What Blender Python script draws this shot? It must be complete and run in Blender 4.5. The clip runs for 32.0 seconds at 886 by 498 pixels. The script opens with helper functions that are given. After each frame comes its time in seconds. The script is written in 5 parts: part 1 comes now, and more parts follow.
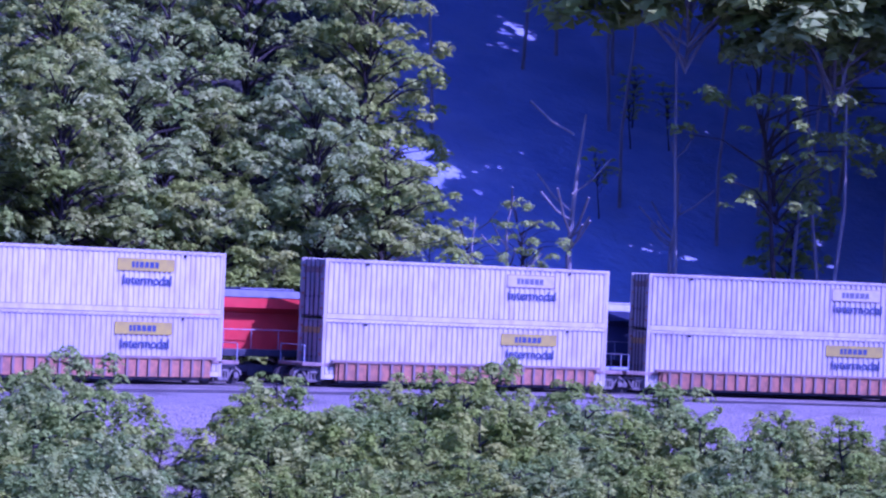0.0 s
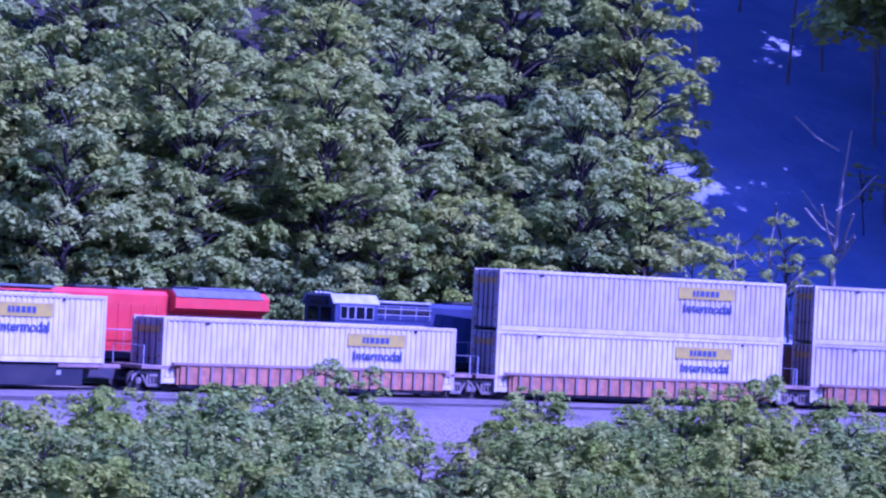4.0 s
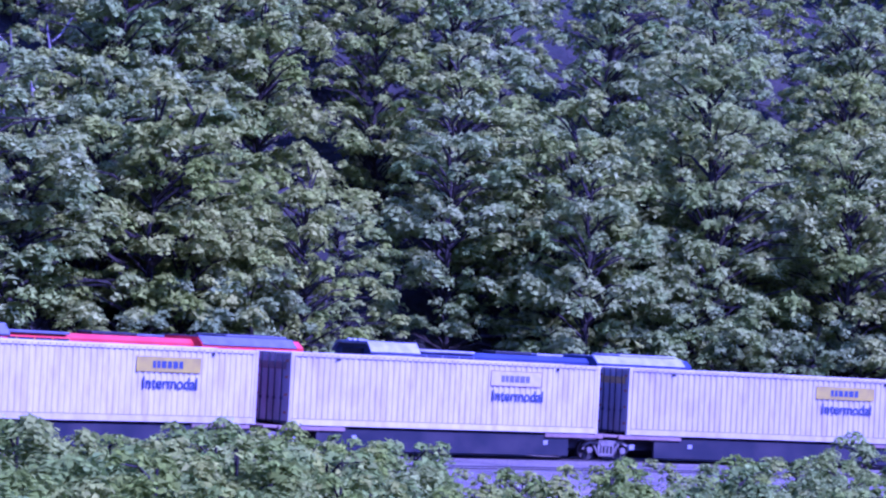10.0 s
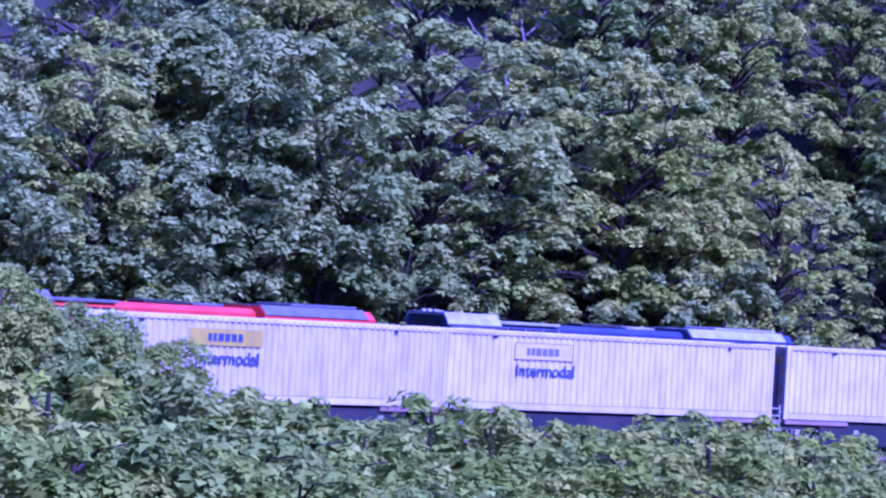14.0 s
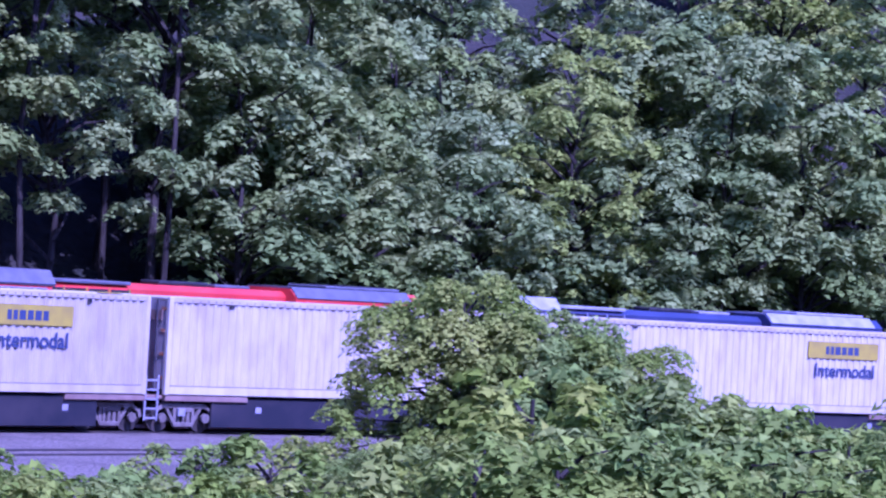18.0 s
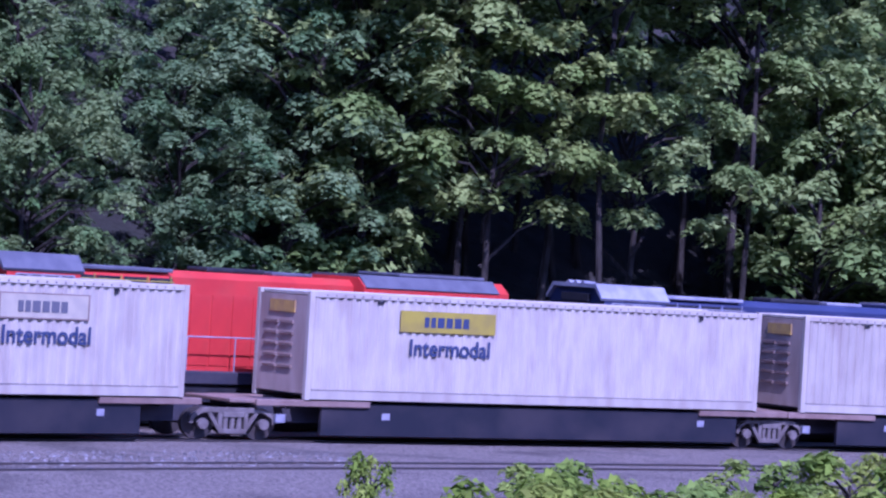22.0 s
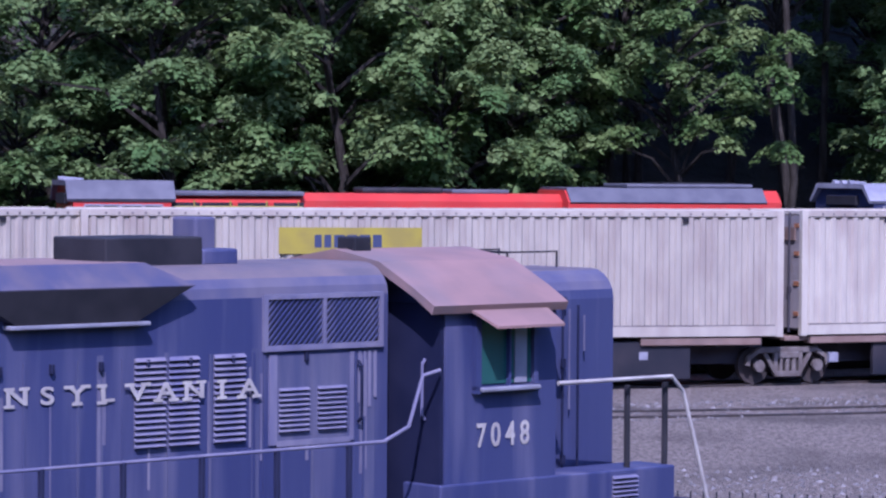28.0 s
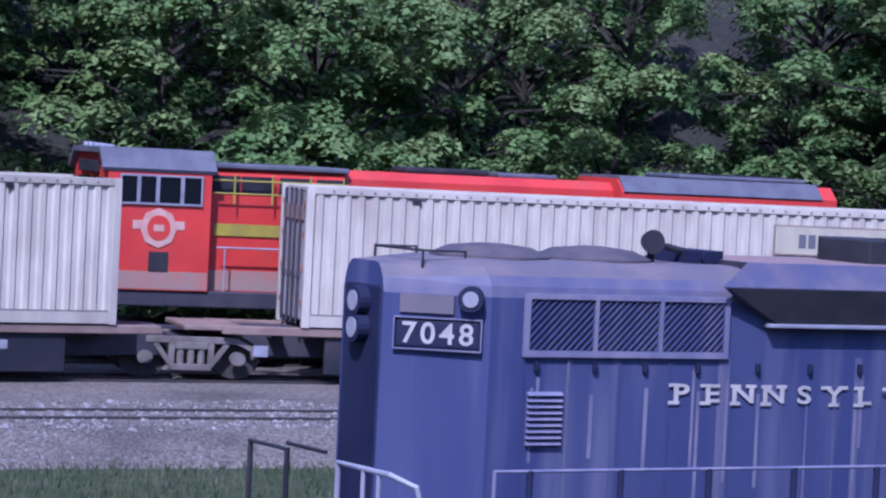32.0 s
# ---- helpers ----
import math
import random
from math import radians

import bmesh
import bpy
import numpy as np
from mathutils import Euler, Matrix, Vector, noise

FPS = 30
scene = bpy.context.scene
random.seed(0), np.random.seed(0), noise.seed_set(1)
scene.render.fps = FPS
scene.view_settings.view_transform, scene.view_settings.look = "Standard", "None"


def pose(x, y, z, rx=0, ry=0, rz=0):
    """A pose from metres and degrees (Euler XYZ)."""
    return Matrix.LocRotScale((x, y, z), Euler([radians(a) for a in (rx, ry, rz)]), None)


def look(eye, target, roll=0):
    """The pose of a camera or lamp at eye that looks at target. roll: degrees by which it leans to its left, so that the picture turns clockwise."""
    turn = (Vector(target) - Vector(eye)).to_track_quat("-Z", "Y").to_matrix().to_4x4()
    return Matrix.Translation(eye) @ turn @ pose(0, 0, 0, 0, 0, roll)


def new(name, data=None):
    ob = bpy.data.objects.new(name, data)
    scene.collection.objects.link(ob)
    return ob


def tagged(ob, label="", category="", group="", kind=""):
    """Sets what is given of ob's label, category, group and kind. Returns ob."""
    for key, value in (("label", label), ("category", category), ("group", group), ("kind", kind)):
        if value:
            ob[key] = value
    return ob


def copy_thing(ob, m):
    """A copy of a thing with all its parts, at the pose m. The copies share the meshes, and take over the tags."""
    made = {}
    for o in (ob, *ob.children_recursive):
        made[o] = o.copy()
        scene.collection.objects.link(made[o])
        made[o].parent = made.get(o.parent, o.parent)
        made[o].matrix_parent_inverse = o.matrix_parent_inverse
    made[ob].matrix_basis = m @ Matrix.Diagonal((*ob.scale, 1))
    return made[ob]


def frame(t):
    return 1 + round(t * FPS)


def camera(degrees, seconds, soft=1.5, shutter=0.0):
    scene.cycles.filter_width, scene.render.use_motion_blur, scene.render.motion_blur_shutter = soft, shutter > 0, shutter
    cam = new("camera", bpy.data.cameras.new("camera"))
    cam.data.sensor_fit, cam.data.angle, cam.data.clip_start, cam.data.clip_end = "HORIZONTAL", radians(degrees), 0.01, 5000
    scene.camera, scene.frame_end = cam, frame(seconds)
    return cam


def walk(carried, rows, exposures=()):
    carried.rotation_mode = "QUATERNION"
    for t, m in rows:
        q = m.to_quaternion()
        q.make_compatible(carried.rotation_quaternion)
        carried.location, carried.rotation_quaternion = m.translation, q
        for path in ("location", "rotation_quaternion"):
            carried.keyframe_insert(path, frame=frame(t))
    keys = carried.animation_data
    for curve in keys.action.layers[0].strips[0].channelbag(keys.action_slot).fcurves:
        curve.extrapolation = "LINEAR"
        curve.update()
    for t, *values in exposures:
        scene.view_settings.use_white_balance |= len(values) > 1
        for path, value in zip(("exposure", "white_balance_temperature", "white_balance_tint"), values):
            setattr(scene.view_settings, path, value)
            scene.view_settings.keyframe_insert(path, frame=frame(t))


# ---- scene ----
cam = camera(16.23, 32.0, soft=2.35)
EYE = Vector((0, 0, 5.1))
# seconds, pan to the left, tilt up, roll (degrees)
PAN = [
    (0, 0.03, 0.66, 2.43), (0.5, 0.61, 0.71, 2.59), (1, 1.23, 0.72, 2.80), (1.5, 1.84, 0.66, 2.93), (2, 2.37, 0.74, 2.96),
    (2.5, 2.98, 0.72, 3.06), (4.5, 5.54, 0.74, 3.07), (5, 6.24, 0.79, 3.48), (5.5, 6.92, 0.80, 3.58), (6, 7.49, 0.75, 3.30),
    (6.5, 8.12, 0.74, 3.44), (7, 8.88, 0.74, 3.23), (7.5, 9.85, 0.70, 3.08), (8, 10.73, 0.78, 3.14), (8.5, 11.58, 0.73, 2.54),
    (9, 12.44, 1.72, 2.03), (9.5, 13.55, 1.58, 2.33), (10, 14.52, 1.54, 3.06), (10.5, 15.61, 1.45, 2.91), (11, 16.76, 1.41, 2.65),
    (11.5, 17.88, 1.23, 2.97), (12, 19.04, 1.08, 2.86), (12.5, 20.12, 0.94, 3.12), (13, 21.09, 0.87, 3.50), (13.5, 22.16, 0.91, 3.53),
    (15.5, 26.19, 0.72, 3.38), (16, 27.30, 0.69, 3.61), (16.5, 28.45, 0.68, 3.55), (17, 29.62, 0.66, 3.56), (17.5, 30.78, 0.53, 3.42),
    (18, 32.07, 0.51, 3.39), (18.5, 33.46, 0.40, 3.29), (19, 34.78, 0.38, 3.30), (19.5, 36.00, 0.42, 3.71), (20, 37.27, 0.45, 4.18),
    (20.5, 38.38, 0.34, 3.78), (21, 39.61, 0.31, 3.60), (21.5, 41.12, 0.25, 3.54), (22, 42.70, 0.17, 3.42), (22.5, 44.18, 0.23, 3.64),
    (23, 45.71, 0.28, 4.13), (23.5, 47.20, 0.16, 3.68), (24, 48.72, 0.10, 2.96), (24.5, 50.97, -0.54, 1.17), (25, 53.09, -1.26, 0.33),
    (25.5, 54.95, -1.63, -0.04), (27.5, 60.79, -1.81, -0.35), (28, 62.55, -1.62, 0.39), (28.5, 64.34, -1.83, 1.31),
    (29, 66.36, -1.83, 1.79), (29.5, 68.08, -1.86, 2.19), (30, 69.94, -2.02, 2.07), (30.5, 71.75, -2.03, 2.00), (31, 73.53, -2.02, 2.05),
    (31.5, 75.15, -2.00, 2.30), (32, 76.57, -2.01, 2.82),
]


def aim(yaw, pitch, roll):
    y, p = radians(yaw), radians(pitch)
    way = Vector((-math.sin(y) * math.cos(p), math.cos(y) * math.cos(p), math.sin(p)))
    return look(EYE, EYE + way, roll)


walk(cam, [(t, aim(yaw, pitch, roll)) for t, yaw, pitch, roll in PAN],
     exposures=[(0, 0.97, 4150, 92), (5, 1.02, 4040, 89), (13, 1.03, 4020, 92), (17, 1.03, 4140, 84), (20, 0.92, 4310, 67), (24, 0.63, 4430, 55), (28, 0.68, 4760, 40), (32, 0.7, 4560, 33)])

# ---- light ----
SUN_WAY = Vector((0.88, -0.47, 0.0)).normalized()
SUN_UP = radians(48)
world = bpy.data.worlds.new("sky")
scene.world = world
world.use_nodes = True
wn = world.node_tree.nodes
sky = wn.new("ShaderNodeTexSky")
sky.sky_type, sky.sun_disc = "NISHITA", False
sky.sun_elevation, sky.sun_rotation = SUN_UP, math.atan2(SUN_WAY.x, SUN_WAY.y)
world.node_tree.links.new(sky.outputs[0], wn["Background"].inputs[0])
wn["Background"].inputs[1].default_value = 0.15
sun = new("sun", bpy.data.lights.new("sun", "SUN"))
sun.data.energy, sun.data.angle, sun.data.color = 4.4, radians(0.5), (1.0, 0.87, 0.70)
sun.matrix_world = look((0, 0, 60), Vector((0, 0, 60)) - SUN_WAY * math.cos(SUN_UP) - Vector((0, 0, math.sin(SUN_UP))))


# ---- materials ----
def material(name, base, rough=0.7, metal=0.0, second=None, scale=3.0, detail=8.0, bump=0.0, bump_scale=40.0,
             per_object=0.0, per_island=0.0, dirt=None, dirt_scale=0.6, dirt_amount=0.5, stretch=(1, 1, 1), gloss=0.5, through_leaf=0.0):
    """Colour with a second tone in noise, stains of a third tone, a fine bump, and shifts by object or by piece."""
    m = bpy.data.materials.new(name)
    m.use_nodes = True
    nt = m.node_tree
    n, link = nt.nodes, nt.links.new
    bs = n["Principled BSDF"]
    bs.inputs["Roughness"].default_value, bs.inputs["Metallic"].default_value = rough, metal
    bs.inputs["Specular IOR Level"].default_value = gloss
    co = n.new("ShaderNodeTexCoord")
    mp = n.new("ShaderNodeMapping")
    mp.inputs["Scale"].default_value = stretch
    link(co.outputs["Object"], mp.inputs[0])

    def mix(a, b, fac):
        x = n.new("ShaderNodeMix")
        x.data_type = "RGBA"
        for sock, v in ((x.inputs[6], a), (x.inputs[7], b), (x.inputs[0], fac)):
            if isinstance(v, (tuple, float, int)):
                sock.default_value = (*v, 1) if isinstance(v, tuple) else v
            else:
                link(v, sock)
        return x.outputs[2]

    def grain(sc, lo, hi, det=detail):
        t = n.new("ShaderNodeTexNoise")
        t.inputs["Scale"].default_value, t.inputs["Detail"].default_value = sc, det
        link(mp.outputs[0], t.inputs["Vector"])
        r = n.new("ShaderNodeMapRange")
        r.inputs[1].default_value, r.inputs[2].default_value = lo, hi
        link(t.outputs["Fac"], r.inputs[0])
        return r.outputs[0]

    col = base
    if second:
        col = mix(base, second, grain(scale, 0.38, 0.62))
    if dirt:
        k = n.new("ShaderNodeMath")
        k.operation = "MULTIPLY"
        link(grain(dirt_scale, 0.5, 0.72), k.inputs[0])
        k.inputs[1].default_value = dirt_amount
        col = mix(col, dirt, k.outputs[0])
    if per_object or per_island:
        hs = n.new("ShaderNodeHueSaturation")
        src = n.new("ShaderNodeObjectInfo").outputs["Random"]
        isl = n.new("ShaderNodeNewGeometry").outputs["Random Per Island"]
        v = n.new("ShaderNodeMapRange")
        link(isl if per_island else src, v.inputs[0])
        amt = per_island or per_object
        v.inputs[3].default_value, v.inputs[4].default_value = 1 - amt, 1 + amt
        link(v.outputs[0], hs.inputs["Value"])
        h = n.new("ShaderNodeMapRange")
        link(src, h.inputs[0])
        h.inputs[3].default_value, h.inputs[4].default_value = 0.5 - per_object * 0.03, 0.5 + per_object * 0.035
        link(h.outputs[0], hs.inputs["Hue"])
        s = n.new("ShaderNodeMapRange")
        link(src, s.inputs[0])
        s.inputs[3].default_value, s.inputs[4].default_value = 1.0 + per_object * 0.2, 1.0 - per_object * 0.25
        link(s.outputs[0], hs.inputs["Saturation"])
        if isinstance(col, tuple):
            hs.inputs["Color"].default_value = (*col, 1)
        else:
            link(col, hs.inputs["Color"])
        col = hs.outputs[0]
    if isinstance(col, tuple):
        bs.inputs["Base Color"].default_value = (*col, 1)
    else:
        link(col, bs.inputs["Base Color"])
    if bump:
        b = n.new("ShaderNodeBump")
        b.inputs["Strength"].default_value, b.inputs["Distance"].default_value = 1.0, bump
        link(grain(bump_scale, 0.3, 0.7, 4.0), b.inputs["Height"])
        link(b.outputs[0], bs.inputs["Normal"])
    if through_leaf:
        tr = n.new("ShaderNodeBsdfTranslucent")
        if isinstance(col, tuple):
            tr.inputs[0].default_value = (*col, 1)
        else:
            link(col, tr.inputs[0])
        mx = n.new("ShaderNodeMixShader")
        mx.inputs[0].default_value = through_leaf
        link(bs.outputs[0], mx.inputs[1])
        link(tr.outputs[0], mx.inputs[2])
        link(mx.outputs[0], n["Material Output"].inputs[0])
    return m


M_LEAF = material("leaf", (0.195, 0.27, 0.042), 0.7, through_leaf=0.45, second=(0.29, 0.345, 0.08), scale=0.3, per_object=0.32, per_island=0.25, gloss=0.08)
M_LEAF2 = material("cool_leaf", (0.14, 0.205, 0.048), 0.7, through_leaf=0.36, second=(0.235, 0.295, 0.085), scale=0.35, per_object=0.24, per_island=0.25, gloss=0.08)
M_LEAF3 = material("yellow_green_leaf", (0.19, 0.25, 0.03), 0.7, through_leaf=0.4, second=(0.26, 0.31, 0.05), scale=0.5, per_object=0.1, per_island=0.2, gloss=0.08)
M_BUSH = material("bush_leaf", (0.155, 0.225, 0.028), 0.7, through_leaf=0.42, second=(0.28, 0.325, 0.06), scale=0.4, per_object=0.26, per_island=0.3, gloss=0.08)
M_LEAF4 = material("deep_green_leaf", (0.078, 0.142, 0.042), 0.7, through_leaf=0.36, second=(0.165, 0.225, 0.08), scale=0.4, per_object=0.22, per_island=0.3, gloss=0.1)
M_BARK = material("bark", (0.026, 0.023, 0.02), 0.95, gloss=0.05, second=(0.045, 0.04, 0.034), scale=6, bump=0.03, bump_scale=14, stretch=(1, 1, 0.2))
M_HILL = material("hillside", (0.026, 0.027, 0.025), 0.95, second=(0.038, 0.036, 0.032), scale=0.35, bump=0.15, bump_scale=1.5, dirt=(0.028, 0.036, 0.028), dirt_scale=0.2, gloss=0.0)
# Slope in the wood's gap: the blue of hazy shade put into its base colour.
M_BLUEHAZE = material("blue_haze_slope", (0.155, 0.175, 0.265), 0.95, second=(0.195, 0.215, 0.3), scale=0.3, bump=0.12, bump_scale=1.2, dirt=(0.07, 0.085, 0.11), dirt_scale=0.15, gloss=0.0)
M_SNAG = material("dead_wood", (0.17, 0.155, 0.15), 0.9, second=(0.11, 0.1, 0.095), scale=5, stretch=(1, 1, 0.2))
M_GRASS = material("grass", (0.05, 0.07, 0.032), 0.9, second=(0.08, 0.09, 0.05), scale=1.2, bump=0.05, bump_scale=25, dirt=(0.10, 0.10, 0.055), dirt_scale=0.5, gloss=0.1)
M_BALLAST = material("ballast", (0.105, 0.089, 0.077), 0.95, second=(0.222, 0.192, 0.168), scale=12.0, bump=0.05, bump_scale=18, dirt=(0.06, 0.054, 0.05), dirt_scale=0.35, dirt_amount=0.8, gloss=0.1)
M_STONE = material("loose_stone", (0.10, 0.093, 0.093), 0.95, second=(0.16, 0.15, 0.145), scale=3, per_island=0.55, gloss=0.1)
M_BLADE = material("grass_blade", (0.055, 0.082, 0.035), 0.8, second=(0.085, 0.10, 0.05), scale=0.8, per_island=0.4, through_leaf=0.4)
M_TIE = material("tie_wood", (0.07, 0.06, 0.055), 0.9, second=(0.12, 0.105, 0.095), scale=5)
M_RAIL = material("rail_steel", (0.03, 0.027, 0.028), 0.6, 0.2, second=(0.045, 0.034, 0.03), scale=2)
M_WHITE = material("white_paint", (0.36, 0.328, 0.27), 0.6, second=(0.31, 0.28, 0.235), scale=3.5, dirt=(0.22, 0.17, 0.15), dirt_scale=1.7, dirt_amount=0.5, per_object=0.14, stretch=(1, 1, 0.3))
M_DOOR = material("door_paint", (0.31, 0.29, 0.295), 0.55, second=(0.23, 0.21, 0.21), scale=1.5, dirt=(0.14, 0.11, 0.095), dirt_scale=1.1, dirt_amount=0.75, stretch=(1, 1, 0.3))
M_WORN = material("brown_door_paint", (0.33, 0.265, 0.22), 0.7, second=(0.26, 0.2, 0.165), scale=2, dirt=(0.12, 0.085, 0.065), dirt_scale=1.2, stretch=(1, 1, 0.3))
M_OCHRE = material("ochre_plate", (0.36, 0.24, 0.05), 0.6, second=(0.26, 0.17, 0.06), scale=4)
M_RUST = material("rust", (0.30, 0.13, 0.055), 0.85, second=(0.19, 0.09, 0.045), scale=3, bump=0.01)
M_YELLOW = material("yellow_panel", (0.27, 0.225, 0.02), 0.5, second=(0.22, 0.18, 0.03), scale=2)
M_PALE = material("faded_panel", (0.34, 0.305, 0.22), 0.6, second=(0.29, 0.265, 0.205), scale=3)
# Dark tone for a painted recess shadow, and for the rivets.
M_SHADE_RIVET = material("seam_shade_and_rivets", (0.10, 0.085, 0.085), 0.8, second=(0.15, 0.13, 0.12), scale=2)
M_INK = material("dark_blue_ink", (0.03, 0.04, 0.09), 0.5)
M_GREYINK = material("faded_ink", (0.085, 0.085, 0.10), 0.6)
M_FRAME = material("car_frame", (0.14, 0.092, 0.074), 0.75, second=(0.185, 0.128, 0.104), scale=2, dirt=(0.07, 0.06, 0.06), dirt_scale=0.7)
M_DARK = material("dark_steel", (0.028, 0.028, 0.04), 0.65, second=(0.043, 0.04, 0.05), scale=2, gloss=0.25)
# Navy sill paint, its colour darkened for the shade below the containers.
M_SILLSHADE = material("navy_sill_with_shade", (0.012, 0.013, 0.02), 0.6, second=(0.02, 0.019, 0.026), scale=1.2, dirt=(0.06, 0.05, 0.05), dirt_scale=0.5, dirt_amount=0.4, gloss=0.25)
M_TRUCK = material("truck_casting", (0.125, 0.108, 0.1), 0.8, second=(0.085, 0.07, 0.064), scale=4, dirt=(0.07, 0.06, 0.05), dirt_scale=2)
M_WHEEL = material("wheel_steel", (0.03, 0.027, 0.027), 0.7, second=(0.045, 0.036, 0.034), scale=3, gloss=0.2)
M_RED = material("red_paint", (0.42, 0.035, 0.025), 0.4, second=(0.36, 0.028, 0.022), scale=1.5, dirt=(0.3, 0.06, 0.04), dirt_scale=0.9, dirt_amount=0.4)
M_GRIME = material("grimy_red", (0.27, 0.12, 0.095), 0.7, second=(0.21, 0.15, 0.13), scale=2)
M_EMBLEM = material("emblem_paint", (0.42, 0.27, 0.22), 0.6, second=(0.36, 0.20, 0.16), scale=4)
M_BLUE = material("blue_paint", (0.022, 0.027, 0.07), 0.45, second=(0.03, 0.035, 0.085), scale=1.5)
M_BLACK = material("black_paint", (0.014, 0.014, 0.018), 0.6, second=(0.026, 0.025, 0.03), scale=2, gloss=0.2)
M_ROOF = material("grey_roof", (0.085, 0.085, 0.105), 0.6, second=(0.06, 0.06, 0.08), scale=2)
M_SILVER = material("light_grey", (0.24, 0.24, 0.28), 0.5, second=(0.17, 0.17, 0.21), scale=2)
M_GLASS = material("dark_glass", (0.006, 0.007, 0.01), 0.15, gloss=0.2)
M_OLD = material("weathered_blue", (0.03, 0.036, 0.1), 0.6, second=(0.044, 0.05, 0.115), scale=1.1, dirt=(0.13, 0.125, 0.185), dirt_scale=2.6, dirt_amount=0.55, bump=0.002, bump_scale=14, stretch=(1, 1, 0.09), gloss=0.3)
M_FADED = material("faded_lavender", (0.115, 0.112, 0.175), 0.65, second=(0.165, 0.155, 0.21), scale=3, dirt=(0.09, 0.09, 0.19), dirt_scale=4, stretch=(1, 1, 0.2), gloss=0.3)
M_EDGE = material("pale_shoulder", (0.07, 0.07, 0.125), 0.65, second=(0.105, 0.098, 0.14), scale=2.5, dirt=(0.12, 0.105, 0.12), dirt_scale=1.3, stretch=(1, 1, 0.3), gloss=0.25)
M_BAND = material("faded_band", (0.06, 0.065, 0.125), 0.7, second=(0.1, 0.098, 0.15), scale=4, stretch=(1, 1, 0.12), dirt=(0.035, 0.04, 0.1), dirt_scale=3, gloss=0.25)
M_RUN = material("paint_runs", (0.15, 0.14, 0.19), 0.7, second=(0.09, 0.085, 0.14), scale=9, stretch=(1, 1, 0.15))
M_CABGLASS = material("green_tinted_glass", (0.02, 0.075, 0.07), 0.1)
M_OLDDARK = material("dark_navy", (0.009, 0.011, 0.032), 0.6, second=(0.015, 0.017, 0.042), scale=1.5, gloss=0.2)
M_OLDROOF = material("rusty_roof", (0.17, 0.11, 0.10), 0.8, second=(0.22, 0.135, 0.12), scale=1.3, dirt=(0.12, 0.11, 0.12), dirt_scale=0.8, dirt_amount=0.6)
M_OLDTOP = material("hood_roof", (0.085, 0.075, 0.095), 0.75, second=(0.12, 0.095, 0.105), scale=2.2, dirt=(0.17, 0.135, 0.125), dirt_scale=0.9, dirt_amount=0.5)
M_BULGE = material("streaked_blue_lavender", (0.055, 0.056, 0.105), 0.7, second=(0.085, 0.075, 0.105), scale=2.2, dirt=(0.14, 0.115, 0.13), dirt_scale=3, dirt_amount=0.4, stretch=(1, 1, 0.25), gloss=0.25)
M_FAN = material("sooty_brown", (0.045, 0.038, 0.052), 0.8, second=(0.07, 0.055, 0.06), scale=5, dirt=(0.025, 0.023, 0.03), dirt_scale=1.5, dirt_amount=0.6)
M_LETTER = material("cream_letters", (0.38, 0.36, 0.33), 0.6, second=(0.28, 0.26, 0.25), scale=3)
M_LAMP = material("lamp_glass", (0.22, 0.22, 0.25), 0.2)


# ---- mesh tools ----
def obj(name, bm, mat, parent=None, label="", smooth=False):
    me = bpy.data.meshes.new(name)
    bm.to_mesh(me)
    bm.free()
    for m in mat if isinstance(mat, (list, tuple)) else (mat,):
        me.materials.append(m)
    if smooth:
        me.shade_smooth()
    ob = new(name, me)
    ob.parent = parent
    if label:
        ob["label"] = label
    return ob


part = obj


def root(name, label, category, group="", kind=""):
    return tagged(new(name), label, category, group, kind)


def box(bm, x0, x1, y0, y1, z0, z1, bevel=0.0, mat=0):
    v = [bm.verts.new(p) for p in ((x0, y0, z0), (x1, y0, z0), (x1, y1, z0), (x0, y1, z0), (x0, y0, z1), (x1, y0, z1), (x1, y1, z1), (x0, y1, z1))]
    fs = [bm.faces.new([v[i] for i in q]) for q in ((3, 2, 1, 0), (4, 5, 6, 7), (0, 1, 5, 4), (1, 2, 6, 5), (2, 3, 7, 6), (3, 0, 4, 7))]
    for f in fs:
        f.material_index = mat
    if bevel:
        es = list({e for f in fs for e in f.edges})
        bmesh.ops.bevel(bm, geom=es, offset=bevel, segments=2, affect="EDGES", profile=0.5)
    return bm


def boxed(*args, bevel=0.0):
    return box(bmesh.new(), *args, bevel=bevel)


def tube(bm, a, b, r, sides=8, r2=None):
    """A round bar from a to b."""
    a, b = Vector(a), Vector(b)
    w = (b - a).normalized()
    u = w.orthogonal().normalized()
    q = w.cross(u)
    rings = []
    for c, rr in ((a, r), (b, r if r2 is None else r2)):
        rings.append([bm.verts.new(c + rr * (math.cos(k * math.tau / sides) * u + math.sin(k * math.tau / sides) * q)) for k in range(sides)])
    for k in range(sides):
        bm.faces.new((rings[0][k], rings[0][k - 1], rings[1][k - 1], rings[1][k]))
    bm.faces.new(rings[0])
    bm.faces.new(rings[1][::-1])
    return bm


